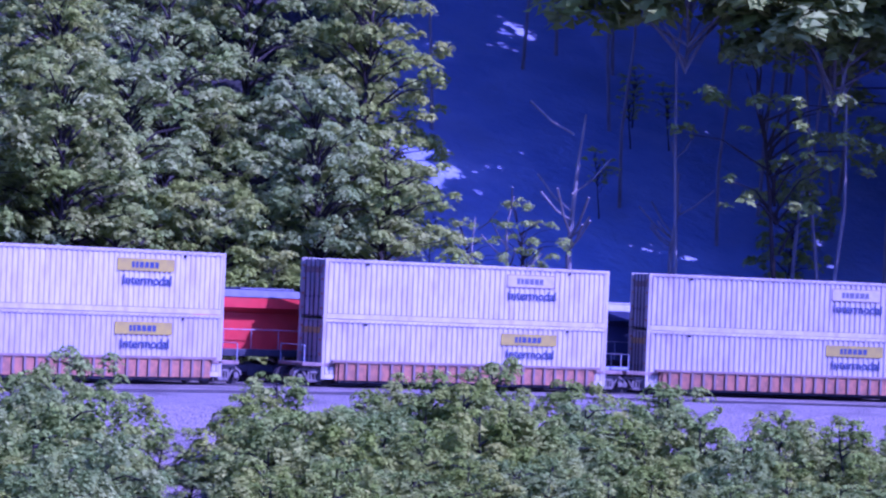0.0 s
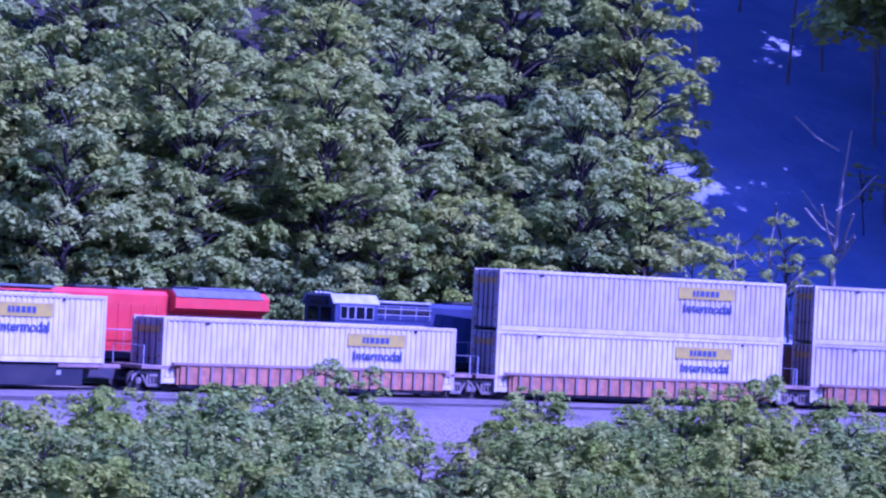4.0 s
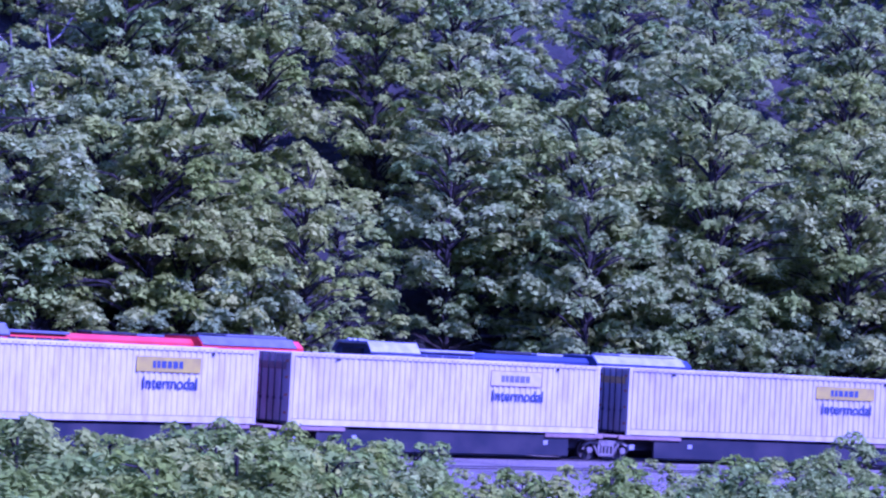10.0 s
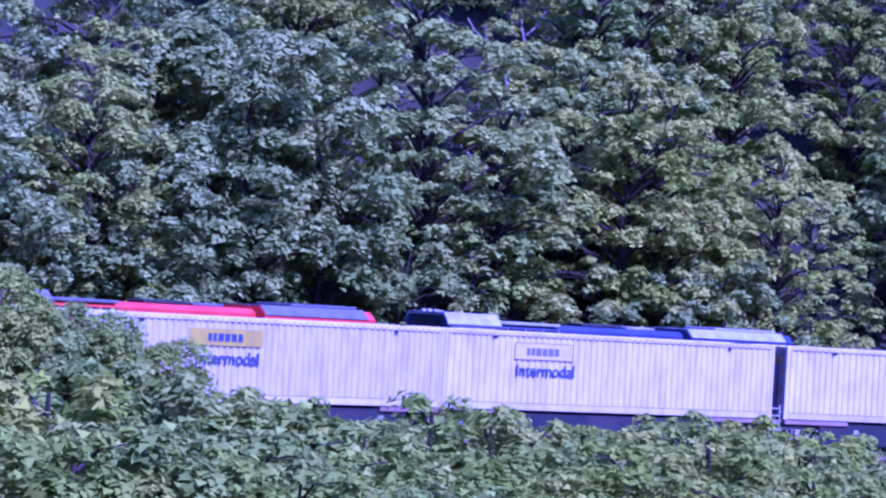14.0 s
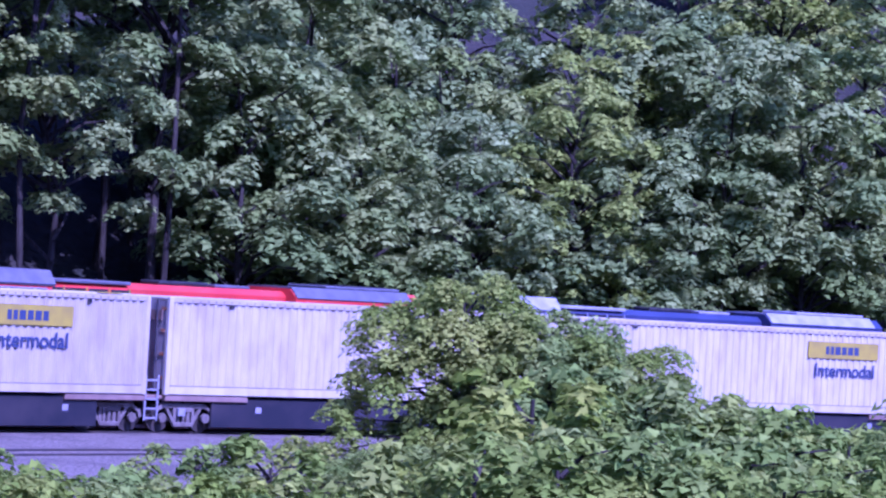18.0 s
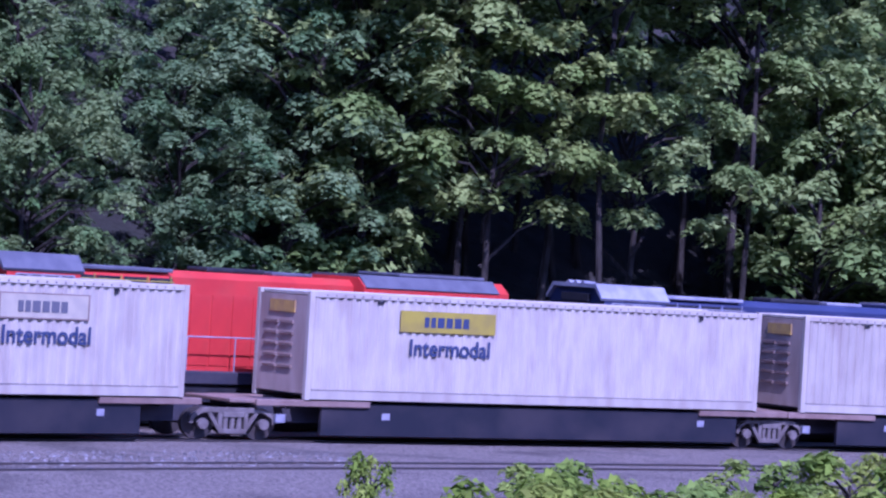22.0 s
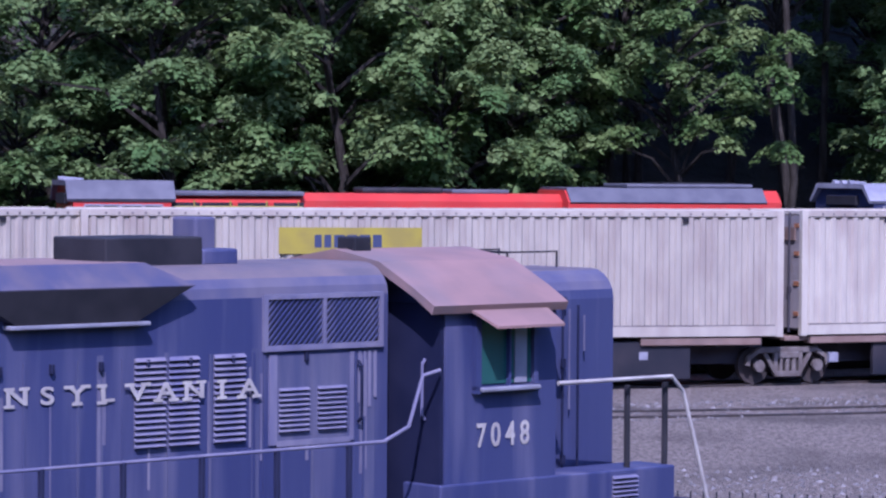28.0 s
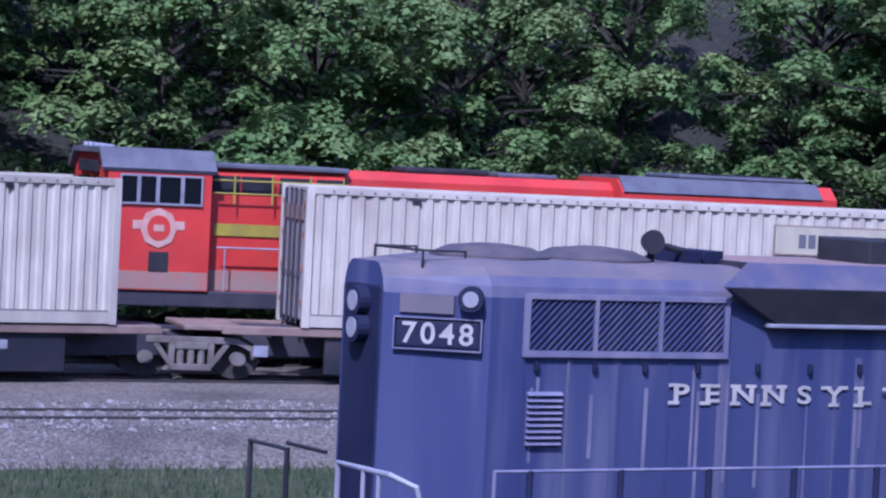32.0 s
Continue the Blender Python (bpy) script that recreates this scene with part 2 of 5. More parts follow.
def pipe(bm, pts, r, sides=6):
    """One bent bar through the points."""
    pts = [Vector(q) for q in pts]
    rings, u = [], None
    for k, c in enumerate(pts):
        a, b = pts[max(k - 1, 0)], pts[min(k + 1, len(pts) - 1)]
        w = (c - a).normalized() + (b - c).normalized() if 0 < k < len(pts) - 1 else b - a
        w.normalize()
        u = w.orthogonal() if u is None else u - w * u.dot(w)
        u.normalize()
        q = w.cross(u)
        rings.append([bm.verts.new(c + r * (math.cos(i * math.tau / sides) * u + math.sin(i * math.tau / sides) * q)) for i in range(sides)])
    for a, b in zip(rings, rings[1:]):
        for i in range(sides):
            bm.faces.new((a[i], a[i - 1], b[i - 1], b[i]))
    bm.faces.new(rings[0])
    bm.faces.new(rings[-1][::-1])
    return bm


def prism(bm, profile, x0, x1, mat=0):
    """A profile of (y, z), counter-clockwise seen from +x, drawn along x."""
    a = [bm.verts.new((x0, y, z)) for y, z in profile]
    b = [bm.verts.new((x1, y, z)) for y, z in profile]
    n = len(profile)
    for k in range(n):
        bm.faces.new((a[k - 1], a[k], b[k], b[k - 1])).material_index = mat
    bm.faces.new(a).material_index = mat
    bm.faces.new(b[::-1]).material_index = mat
    bmesh.ops.recalc_face_normals(bm, faces=bm.faces[:])
    return bm


def letters(name, text, size, depth, mat, parent, m, spread=1.0, bold=0.0):
    """Raised letters; m places the text's plane, x along the line and z out of it."""
    cu = bpy.data.curves.new(name, "FONT")
    cu.body, cu.size, cu.extrude, cu.align_x, cu.align_y, cu.space_character = text, size, depth, "CENTER", "CENTER", spread
    cu.offset = bold
    tmp = bpy.data.objects.new(name + "_tmp", cu)
    scene.collection.objects.link(tmp)
    bpy.context.view_layer.update()
    me = bpy.data.meshes.new_from_object(tmp.evaluated_get(bpy.context.evaluated_depsgraph_get()))
    bpy.data.objects.remove(tmp)
    me.materials.clear()
    me.materials.append(mat)
    me.transform(m)
    ob = new(name, me)
    ob.parent = parent
    return ob


# ---- the line of the tracks, round the viewpoint ----
AZ = np.radians(np.arange(-17, 112.01, 0.25))
RAD = np.exp(((-0.1008364 * AZ + 0.485689) * AZ - 0.5570529) * AZ**2 - 0.5797708 * AZ + 5.0356941)
BEND = np.clip((np.degrees(AZ) - 56) / 18, 0, 1)
RAD = RAD * (1 + 0.085 * BEND * BEND * (3 - 2 * BEND))
LINE = np.c_[-RAD * np.sin(AZ), RAD * np.cos(AZ)]
RUN = np.r_[0, np.cumsum(np.hypot(*np.diff(LINE, axis=0).T))]
RUN -= np.interp(0, AZ, RUN)
FIRST, LAST = (LINE[1] - LINE[0]) / np.hypot(*(LINE[1] - LINE[0])), (LINE[-1] - LINE[-2]) / np.hypot(*(LINE[-1] - LINE[-2]))


def track(s, off=0.0):
    """A place on the middle track s metres along (to the left), off metres outward, and the heading there."""
    def at(q):
        if q < RUN[0]:
            return LINE[0] + FIRST * (q - RUN[0])
        if q > RUN[-1]:
            return LINE[-1] + LAST * (q - RUN[-1])
        return np.array([np.interp(q, RUN, LINE[:, 0]), np.interp(q, RUN, LINE[:, 1])])
    p, w = at(s), at(s + 1.5) - at(s - 1.5)
    w = w / np.hypot(*w)
    p = p + off * np.array([w[1], -w[0]])
    return p[0], p[1], math.atan2(w[1], w[0])


def on_track(s, off, z, half):
    """The pose of a vehicle whose ends lie on the track."""
    a, b = track(s - half, off), track(s + half, off)
    return pose((a[0] + b[0]) / 2, (a[1] + b[1]) / 2, z, 0, 0, math.degrees(math.atan2(b[1] - a[1], b[0] - a[0])))


OUTER, INNER = 4.4, -8.0


def ring(az):
    """Distance of the middle track in a direction, all round."""
    a = (math.degrees(az) + 180) % 360 - 180
    if -17 <= a <= 112:
        return float(np.interp(math.radians(a), AZ, RAD))
    a = a if a > 112 else a + 360
    k = (a - 112) / (343 - 112)
    return float(RAD[-1] ** (1 - k) * RAD[0] ** k)


def ground_z(x, y):
    r, az = math.hypot(x, y), math.atan2(-x, y)
    d = (r - ring(az)) * 0.8
    n = noise.noise(Vector((x * 0.05, y * 0.05, 0))) * 0.9
    if d > 9:
        return -0.45 + (d - 9) * 0.62 + n * min(1, (d - 9) / 12)
    if d > -8:
        return -0.45
    down = min(1.0, max(0.0, (-9 - d) / 14))
    near = max(0.0, 1 - r / 14)
    west = min(1.0, max(0.0, (math.degrees(az) - 38) / 12))
    return -0.45 - (1 - west) * 3.2 * down - west * 0.25 * down + n * 0.2 * down + 3.4 * near


def build_ground():
    bm = bmesh.new()
    radii = [0, 4, 8, 11, 14, 18, 22, 26, 30, 34, 38, 42, 46, 50, 54, 58, 62, 66, 70, 75, 80, 85, 90, 95, 100, 106, 112, 118, 124, 130, 136, 142, 148, 154,
             160, 166, 172, 178, 185, 195, 205, 220, 240, 270, 320, 400, 600, 1200, 3000]
    steps = 240
    rows = []
    for r in radii:
        row = []
        for k in range(steps):
            az = k * math.tau / steps
            x, y = -r * math.sin(az), r * math.cos(az)
            z = ground_z(x, y)
            row.append(bm.verts.new((x, y, min(z, 70 + 0.01 * r))))
            if r == 0:
                break
        rows.append(row)
    for a, b in zip(rows, rows[1:]):
        for k in range(steps):
            if len(a) == 1:
                f = bm.faces.new((a[0], b[k], b[(k + 1) % steps]))
            else:
                f = bm.faces.new((a[k], b[k], b[(k + 1) % steps], a[(k + 1) % steps]))
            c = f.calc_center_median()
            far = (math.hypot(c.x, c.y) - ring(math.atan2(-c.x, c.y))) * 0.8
            # The gap on the right takes the slope colour with painted blue haze.
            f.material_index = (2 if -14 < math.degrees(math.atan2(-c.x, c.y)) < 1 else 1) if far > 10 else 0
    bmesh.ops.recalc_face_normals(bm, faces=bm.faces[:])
    tagged(obj("ground", bm, [M_GRASS, M_HILL, M_BLUEHAZE], smooth=True), "grassy ground rising to a wooded hillside", "ground", kind="structure")


def ribbon(profile, s0, s1, step, mats=0):
    """A strip along the tracks with a profile of (off, z); a z of None lies on the ground."""
    bm = bmesh.new()
    rows = []
    s = s0
    while s <= s1:
        row = []
        for off, z in profile:
            if off < -3:
                off += float(np.interp(s, (130, 170), (0, 0.6)))
            x, y, _ = track(s, off)
            row.append(bm.verts.new((x, y, ground_z(x, y) + 0.04 if z is None else z)))
        rows.append(row)
        s += step
    for a, b in zip(rows, rows[1:]):
        for k in range(len(profile) - 1):
            bm.faces.new((a[k], a[k + 1], b[k + 1], b[k]))
    bmesh.ops.recalc_face_normals(bm, faces=bm.faces[:])
    return bm


GREEN = 73.0


def gravel_edge(az):
    """Distance at which the gravel meets the grass."""
    if az > GREEN + 3:
        return ring(radians(az)) - 12.3
    return float(np.interp(az, (46, 53, 57, 72, 76), (62, 53, 46, 45, 49)))


def bed_height(off, az):
    return -0.05 - 0.32 * min(1.0, max(0.0, (-10.0 - off) / (3.4 if az < GREEN else 1.8), (off - 7.4) / 1.3))


def build_tracks():
    turn = float(np.interp(radians(GREEN), AZ, RUN))
    wide = [(-16.5, None), (-15.2, None)] + [(float(off), bed_height(off, 0)) for off in np.arange(-13.6, 8.81, 0.8)]
    slim = [(-12.8, -0.75)] + [(float(off), bed_height(off, 90)) for off in (-12.3, -11.8, *np.arange(-11.2, 8.81, 0.8))]
    tagged(obj("ballast", ribbon(wide, -90, turn, 2.0), M_BALLAST, smooth=True), "pale grey crushed stone ballast under three tracks", "ballast", kind="structure")
    tagged(obj("ballast", ribbon(slim, turn - 2.0, 210, 2.0), M_BALLAST, smooth=True), "pale grey crushed stone ballast with a grassy edge", "ballast", kind="structure")
    bm = bmesh.new()
    rows = []
    for k in range(84):
        az = 44 + k * 0.35
        a = radians(az)
        inner = gravel_edge(az) + 0.7 * noise.noise(Vector((az * 0.6, 0, 3)))
        outer = max(ring(a) - 13.0, inner + 1)
        row = []
        for n in range(17):
            r = outer + (inner - outer) * n / 16
            x, y = -r * math.sin(a), r * math.cos(a)
            row.append(bm.verts.new((x, y, ground_z(x, y) + (0.05 if n < 16 else -0.05))))
        rows.append(row)
    for a, b in zip(rows, rows[1:]):
        for k in range(16):
            bm.faces.new((a[k], a[k + 1], b[k + 1], b[k]))
    bmesh.ops.recalc_face_normals(bm, faces=bm.faces[:])
    tagged(obj("gravel", bm, M_BALLAST, smooth=True),
           "pale gravel shoulder beside the tracks", "gravel", kind="structure")
    bm = bmesh.new()
    rows = []
    for k in range(83):
        row = []
        for n in range(8):
            x, y, _ = track(-40 + 2.0 * k, -14.6 - 1.5 * n)
            row.append(bm.verts.new((x, y, ground_z(x, y) + (0.02 if n == 0 else 0.06))))
        rows.append(row)
    for a, b in zip(rows, rows[1:]):
        for k in range(7):
            bm.faces.new((a[k], a[k + 1], b[k + 1], b[k]))
    bmesh.ops.recalc_face_normals(bm, faces=bm.faces[:])
    tagged(obj("gravel", bm, M_BALLAST, smooth=True), "pale gravel slope below the tracks", "gravel", kind="structure")
    for off in (INNER, 0.0, OUTER):
        t = root("railway_track", "worn steel rails bedded in pale ballast", "railway track", "railway tracks", "structure")
        for side in (-0.72, 0.72):
            o = off + side
            prof = [(o - 0.07, -0.16), (o - 0.02, -0.13), (o - 0.035, -0.02), (o - 0.035, 0.0), (o + 0.035, 0.0), (o + 0.035, -0.02), (o + 0.02, -0.13), (o + 0.07, -0.16)]
            part("rail", ribbon(prof, -90, 210, 2.5), M_RAIL, t)


def scatter():
    """Loose stones on the gravel and grass blades along its edge."""
    rng = np.random.default_rng(77)
    def edge(az):
        return np.array([gravel_edge(a) for a in az])
    n = 14000
    az = rng.uniform(44, 92, n)
    r = edge(az) + rng.random(n) * np.maximum(1.0, np.array([ring(radians(a)) for a in az]) - 5 - edge(az))
    verts, faces = [], []
    for k in range(n):
        a = math.radians(az[k])
        x, y = -r[k] * math.sin(a), r[k] * math.cos(a)
        off = r[k] - ring(a)
        z = max(ground_z(x, y) + 0.05, bed_height(off, az[k]) if off > -13.6 else -9)
        q, h, t = 0.03 + 0.09 * rng.random() ** 2, rng.uniform(0.015, 0.05), rng.uniform(0, 6.3)
        b = len(verts)
        for i in range(4):
            f = rng.uniform(0.7, 1.3)
            verts.append((x + q * f * math.cos(t + i * 1.57), y + q * f * math.sin(t + i * 1.57), z - 0.02))
        verts.append((x + rng.uniform(-0.3, 0.3) * q, y + rng.uniform(-0.3, 0.3) * q, z + h))
        faces += [(b + i, b + (i + 1) % 4, b + 4) for i in range(4)]
    me = bpy.data.meshes.new("loose_stones")
    me.from_pydata(verts, [], faces)
    me.materials.append(M_STONE)
    tagged(new("loose_stones", me), "loose pale and dark stones on the gravel", "stones", kind="stuff")
    n = 16000
    az = rng.uniform(44, 92, n)
    r = edge(az) + 0.9 - 7.5 * rng.random(n) ** 1.4
    verts, faces = [], []
    for k in range(n):
        a = math.radians(az[k])
        x, y = -r[k] * math.sin(a), r[k] * math.cos(a)
        z = ground_z(x, y)
        h, t, w = rng.uniform(0.05, 0.2), rng.uniform(0, 6.3), rng.uniform(0.012, 0.03)
        b = len(verts)
        dx, dy = w * math.cos(t), w * math.sin(t)
        verts += [(x - dx, y - dy, z - 0.02), (x + dx, y + dy, z - 0.02), (x + rng.uniform(-0.5, 0.5) * h, y + rng.uniform(-0.5, 0.5) * h, z + h)]
        faces.append((b, b + 1, b + 2))
    me = bpy.data.meshes.new("grass")
    me.from_pydata(verts, [], faces)
    me.materials.append(M_BLADE)
    tagged(new("grass", me), "short tufted green grass at the gravel's edge", "grass", kind="stuff")


build_ground()
build_tracks()
scatter()


# ---- trees and bushes ----
def leaf_mesh(name, clumps, per, size, mat, rng, flat=0.36, sag=0.25):
    """Layered sprays of small leaves: each clump (centre, radius) is a drooping dome."""
    cs, ns = [], []
    for c, r in clumps:
        k = max(8, int(per * r * r))
        ang = rng.random(k) * math.tau
        lobe = 0.72 + 0.28 * np.sin(ang * rng.integers(3, 6) + rng.random() * 6)
        rho = rng.random(k) ** 0.6 * lobe
        top = np.sqrt(np.maximum(0, 1 - rho * rho))
        z = flat * top * (1 - 1.5 * rng.random(k) ** 2.2) - sag * rho * rho + rng.normal(size=k) * 0.05
        tilt = rng.normal(size=2) * 0.12
        dx, dy = rho * np.cos(ang), rho * np.sin(ang)
        d = np.stack([dx, dy, z + tilt[0] * dx + tilt[1] * dy], 1)
        cs.append(np.asarray(c) + d * r)
        n = rng.normal(size=(k, 3)) * 0.2 + np.array([0, 0, 0.7]) + 0.75 * np.stack([dx, dy, 0 * dx], 1)
        ns.append(n / np.linalg.norm(n, axis=1)[:, None])
    cs, ns = np.concatenate(cs), np.concatenate(ns)
    k = len(cs)
    u = np.cross(ns, rng.normal(size=(k, 3)))
    u /= np.linalg.norm(u, axis=1)[:, None]
    w = np.cross(ns, u)
    a = size * (0.6 + 0.8 * rng.random((k, 1)))
    b = a * (0.55 + 0.3 * rng.random((k, 1)))
    verts = np.stack([cs - u * a - w * b, cs + u * a - w * b * 0.6 - ns * a * 0.2, cs + w * b * 1.2 - ns * a * 0.2], 1).reshape(-1, 3)
    me = bpy.data.meshes.new(name)
    me.from_pydata(verts.tolist(), [], np.arange(3 * k).reshape(-1, 3).tolist())
    me.materials.append(mat)
    return me


def limb(bm, pts, r0, r1, sides=6):
    n = len(pts) - 1
    for i in range(n):
        tube(bm, pts[i], pts[i + 1], r0 + (r1 - r0) * i / n, sides, r0 + (r1 - r0) * (i + 1) / n)


def make_tree(seed, h, wide, base, tiers, spread, per, size, mat=None, label="leafy deciduous tree on the wooded slope", name="tree", flat=0.36, dense=2.1, bark=None):
    """A leaning trunk, limbs that end in sprays, and sprays in uneven tiers; spread is a spray's usual radius."""
    rng = np.random.default_rng(seed)
    rd = random.Random(seed)
    t = root(name, label, name, "trees behind the tracks" if name == "tree" else "bushes before the tracks")
    bm = bmesh.new()
    lean = (rd.uniform(-0.1, 0.1) * h, rd.uniform(-0.1, 0.1) * h)
    spine = [Vector((lean[0] * f * f + rd.uniform(-0.02, 0.02) * h, lean[1] * f * f + rd.uniform(-0.02, 0.02) * h, -0.5 + (h * 0.92 + 0.5) * f)) for f in (0, 0.2, 0.4, 0.6, 0.8, 1)]
    limb(bm, spine, (0.011 * h if h < 20 else 0.1) + 0.03, 0.03, 8)
    cs = []
    wave = (rd.uniform(0, 6), rd.uniform(0, 6))
    for k in range(tiers):
        f = (k + rd.uniform(-0.35, 0.35) + 0.5) / tiers
        f = min(0.98, max(0.02, f))
        env = wide * (1 - (0.94 * f) ** 2.6) ** 0.5 * min(1, 0.66 + 0.9 * f)
        z = base + (h - base) * f
        n = max(3, round((dense * env / spread) * rd.uniform(0.8, 1.15)))
        turn = rd.uniform(0, math.tau)
        for i in range(n):
            ang = turn + (i + rd.uniform(-0.4, 0.4)) * math.tau / n
            reach = 0.8 + 0.2 * math.sin(2 * ang + wave[0] + f * 3) + 0.12 * math.sin(5 * ang + wave[1])
            r = env * reach * (1 - 0.75 * rd.random() ** 2.2)
            c = (lean[0] * f * f + r * math.cos(ang), lean[1] * f * f + r * math.sin(ang), z + rd.gauss(0, 0.25) * (h - base) / tiers - 0.1 * r)
            cs.append((c, spread * rd.choice((0.55, 0.75, 0.9, 1.0, 1.15, 1.35))))
    for c, r in cs:
        if rd.random() > (0.5 if h > 7 else 0.25):
            continue
        z0 = max(base * 0.5, c[2] - rd.uniform(0.12, 0.3) * h * 0.5)
        f = min(1, max(0, z0 / (h * 0.92)))
        a = Vector((lean[0] * f * f, lean[1] * f * f, z0))
        e = Vector(c) - Vector((0, 0, 0.1))
        mid = a.lerp(e, 0.5) + Vector((rd.uniform(-0.2, 0.2), rd.uniform(-0.2, 0.2), 0.12 * (e - a).length))
        limb(bm, [a, mid, e], 0.03 + 0.004 * min(h, 18), 0.015, 4)
    part("trunk", bm, bark or M_BARK, t)
    crown = new("crown", leaf_mesh("crown", cs, per, size, mat or M_LEAF, rng, flat, 0.26))
    crown.parent = t
    return t


def make_snag(seed, h):
    """A bare dead tree with a few broken limbs."""
    rd = random.Random(seed)
    t = root("dead_tree", "bare pale grey dead tree among the leafy trees", "tree", "dead trees on the slope")
    bm = bmesh.new()
    limb(bm, [Vector((rd.uniform(-0.2, 0.2) * k * 0.4, rd.uniform(-0.2, 0.2) * k * 0.4, h * k / 5 - 0.4)) for k in range(6)], 0.16, 0.04, 7)
    part("trunk", bm, M_SNAG, t)
    for k in range(9):
        z, ang, q = h * rd.uniform(0.35, 0.9), rd.uniform(0, math.tau), rd.uniform(0.8, 2.2)
        a = Vector((0, 0, z))
        e = a + Vector((q * math.cos(ang), q * math.sin(ang), q * rd.uniform(0.5, 1.2)))
        part("limb", pipe(bmesh.new(), [a, a.lerp(e, 0.5) + Vector((0, 0, -0.15)), e], 0.045, 5), M_SNAG, t)
    return t


TREES = [
    make_tree(11, 12, 5.0, 0.8, 14, 0.78, 190, 0.12),
    make_tree(12, 14, 5.0, 1.6, 16, 0.78, 190, 0.12),
    make_tree(13, 10, 5.4, 0.6, 12, 0.75, 190, 0.12, label="spreading leafy tree with low branches beside the tracks"),
    make_tree(14, 16, 5.2, 3.0, 16, 0.82, 180, 0.12, label="tall leafy tree with a bare lower trunk on the slope"),
    make_tree(15, 8, 3.9, 0.4, 11, 0.68, 210, 0.11, label="young leafy tree with dense low foliage"),
]
FINE = [
    make_tree(41, 11.5, 4.6, 1.6, 9, 1.05, 200, 0.125, M_LEAF2, flat=0.4),
    make_tree(42, 13, 4.6, 2.4, 10, 1.1, 200, 0.125, M_LEAF2, flat=0.4),
    make_tree(43, 9.5, 4.6, 1.0, 8, 1.0, 200, 0.125, M_LEAF2, label="spreading leafy tree with low branches beside the tracks", flat=0.4),
    make_tree(44, 14, 4.6, 3.4, 10, 1.1, 200, 0.125, M_LEAF2, label="tall leafy tree with a bare lower trunk on the slope", flat=0.4),
]
CLOSE = [
    make_tree(81, 10.5, 4.4, 1.2, 10, 0.85, 480, 0.078, M_LEAF4, flat=0.4),
    make_tree(82, 12, 4.4, 1.8, 11, 0.85, 480, 0.078, M_LEAF4, flat=0.4),
    make_tree(83, 9, 4.4, 0.6, 9, 0.8, 480, 0.078, M_LEAF4, label="spreading leafy tree with low branches beside the tracks", flat=0.4),
    make_tree(84, 13, 4.4, 2.6, 11, 0.85, 480, 0.078, M_LEAF4, label="tall leafy tree with a bare lower trunk on the slope", flat=0.4),
]
LIGHT = make_tree(61, 11.5, 4.6, 1.5, 12, 0.9, 150, 0.125, M_LEAF3, label="pale yellow-green leafy tree on the wooded slope")
# Added shade caster: its crown stands mostly above or beside the view.
SHADE_HIGH = make_tree(51, 31, 8.5, 19.0, 7, 2.2, 34, 0.4, label="very tall pale-trunked tree added to shade the slope, crown mostly out of view", bark=M_SNAG)
# Second added shade caster, with dark bark, for the openings in the wood.
SHADE_TALL = make_tree(54, 27, 7.4, 15.5, 7, 1.9, 40, 0.34, label="very tall dark-trunked tree added to cast deep shade, crown out of view")
SPARSE = make_tree(52, 19, 6.0, 10.5, 5, 0.95, 60, 0.19, label="thin-crowned tree with sparse leafy sprays before dark shade")
ARCH = make_tree(53, 17, 5.6, 8.6, 7, 1.1, 190, 0.125, M_LEAF2, label="tree with a bare trunk and arching crown over shade", flat=0.4)
DEEP = make_tree(55, 17, 5.6, 8.6, 7, 1.1, 300, 0.1, M_LEAF4, label="dark green tree with a bare trunk and arching crown", flat=0.4)
SMALL = [
    make_tree(21, 4.2, 2.7, 0.2, 8, 0.62, 300, 0.095, M_BUSH, "bright green leafy bush in front of the railway", "bush", 0.5),
    make_tree(22, 3.4, 2.7, 0.2, 7, 0.62, 300, 0.095, M_BUSH, "bright green leafy bush in front of the railway", "bush", 0.5),
    make_tree(23, 5.0, 2.6, 0.3, 9, 0.62, 300, 0.095, M_BUSH, "tall bright green bush in front of the railway", "bush", 0.5),
]
BIG = make_tree(31, 7.2, 4.7, 0.4, 15, 0.72, 640, 0.066, M_BUSH, "broad bright green tree standing before the railway", "tree", 0.45, 3.0)
BIG["group"] = "trees before the tracks"
SNAG = make_snag(71, 9)
USED = set()


def plant(ob, x, y, z, turn, scale):
    """The first planting takes the tree itself, later ones take copies."""
    m = pose(x, y, z, 0, 0, turn)
    if ob.name in USED:
        ob.scale = (1, 1, 1)
        c = copy_thing(ob, m)
    else:
        USED.add(ob.name)
        ob.matrix_basis = m
        c = ob
    return c, scale


# dark openings in the wood: directions to the left, and depths from and to
POCKETS = ((37.2, 43.6, 0, 34), (55.4, 61.3, 0, 40), (82.5, 85, 0, 20), (21.2, 23.8, 21, 46), (13.4, 16.8, 0, 14), (14.4, 16.0, 14, 24), (11.8, 13.2, 35, 60), (36.6, 37.6, 0, 18), (28.6, 30.2, 24, 50), (48.0, 49.2, 14, 40))


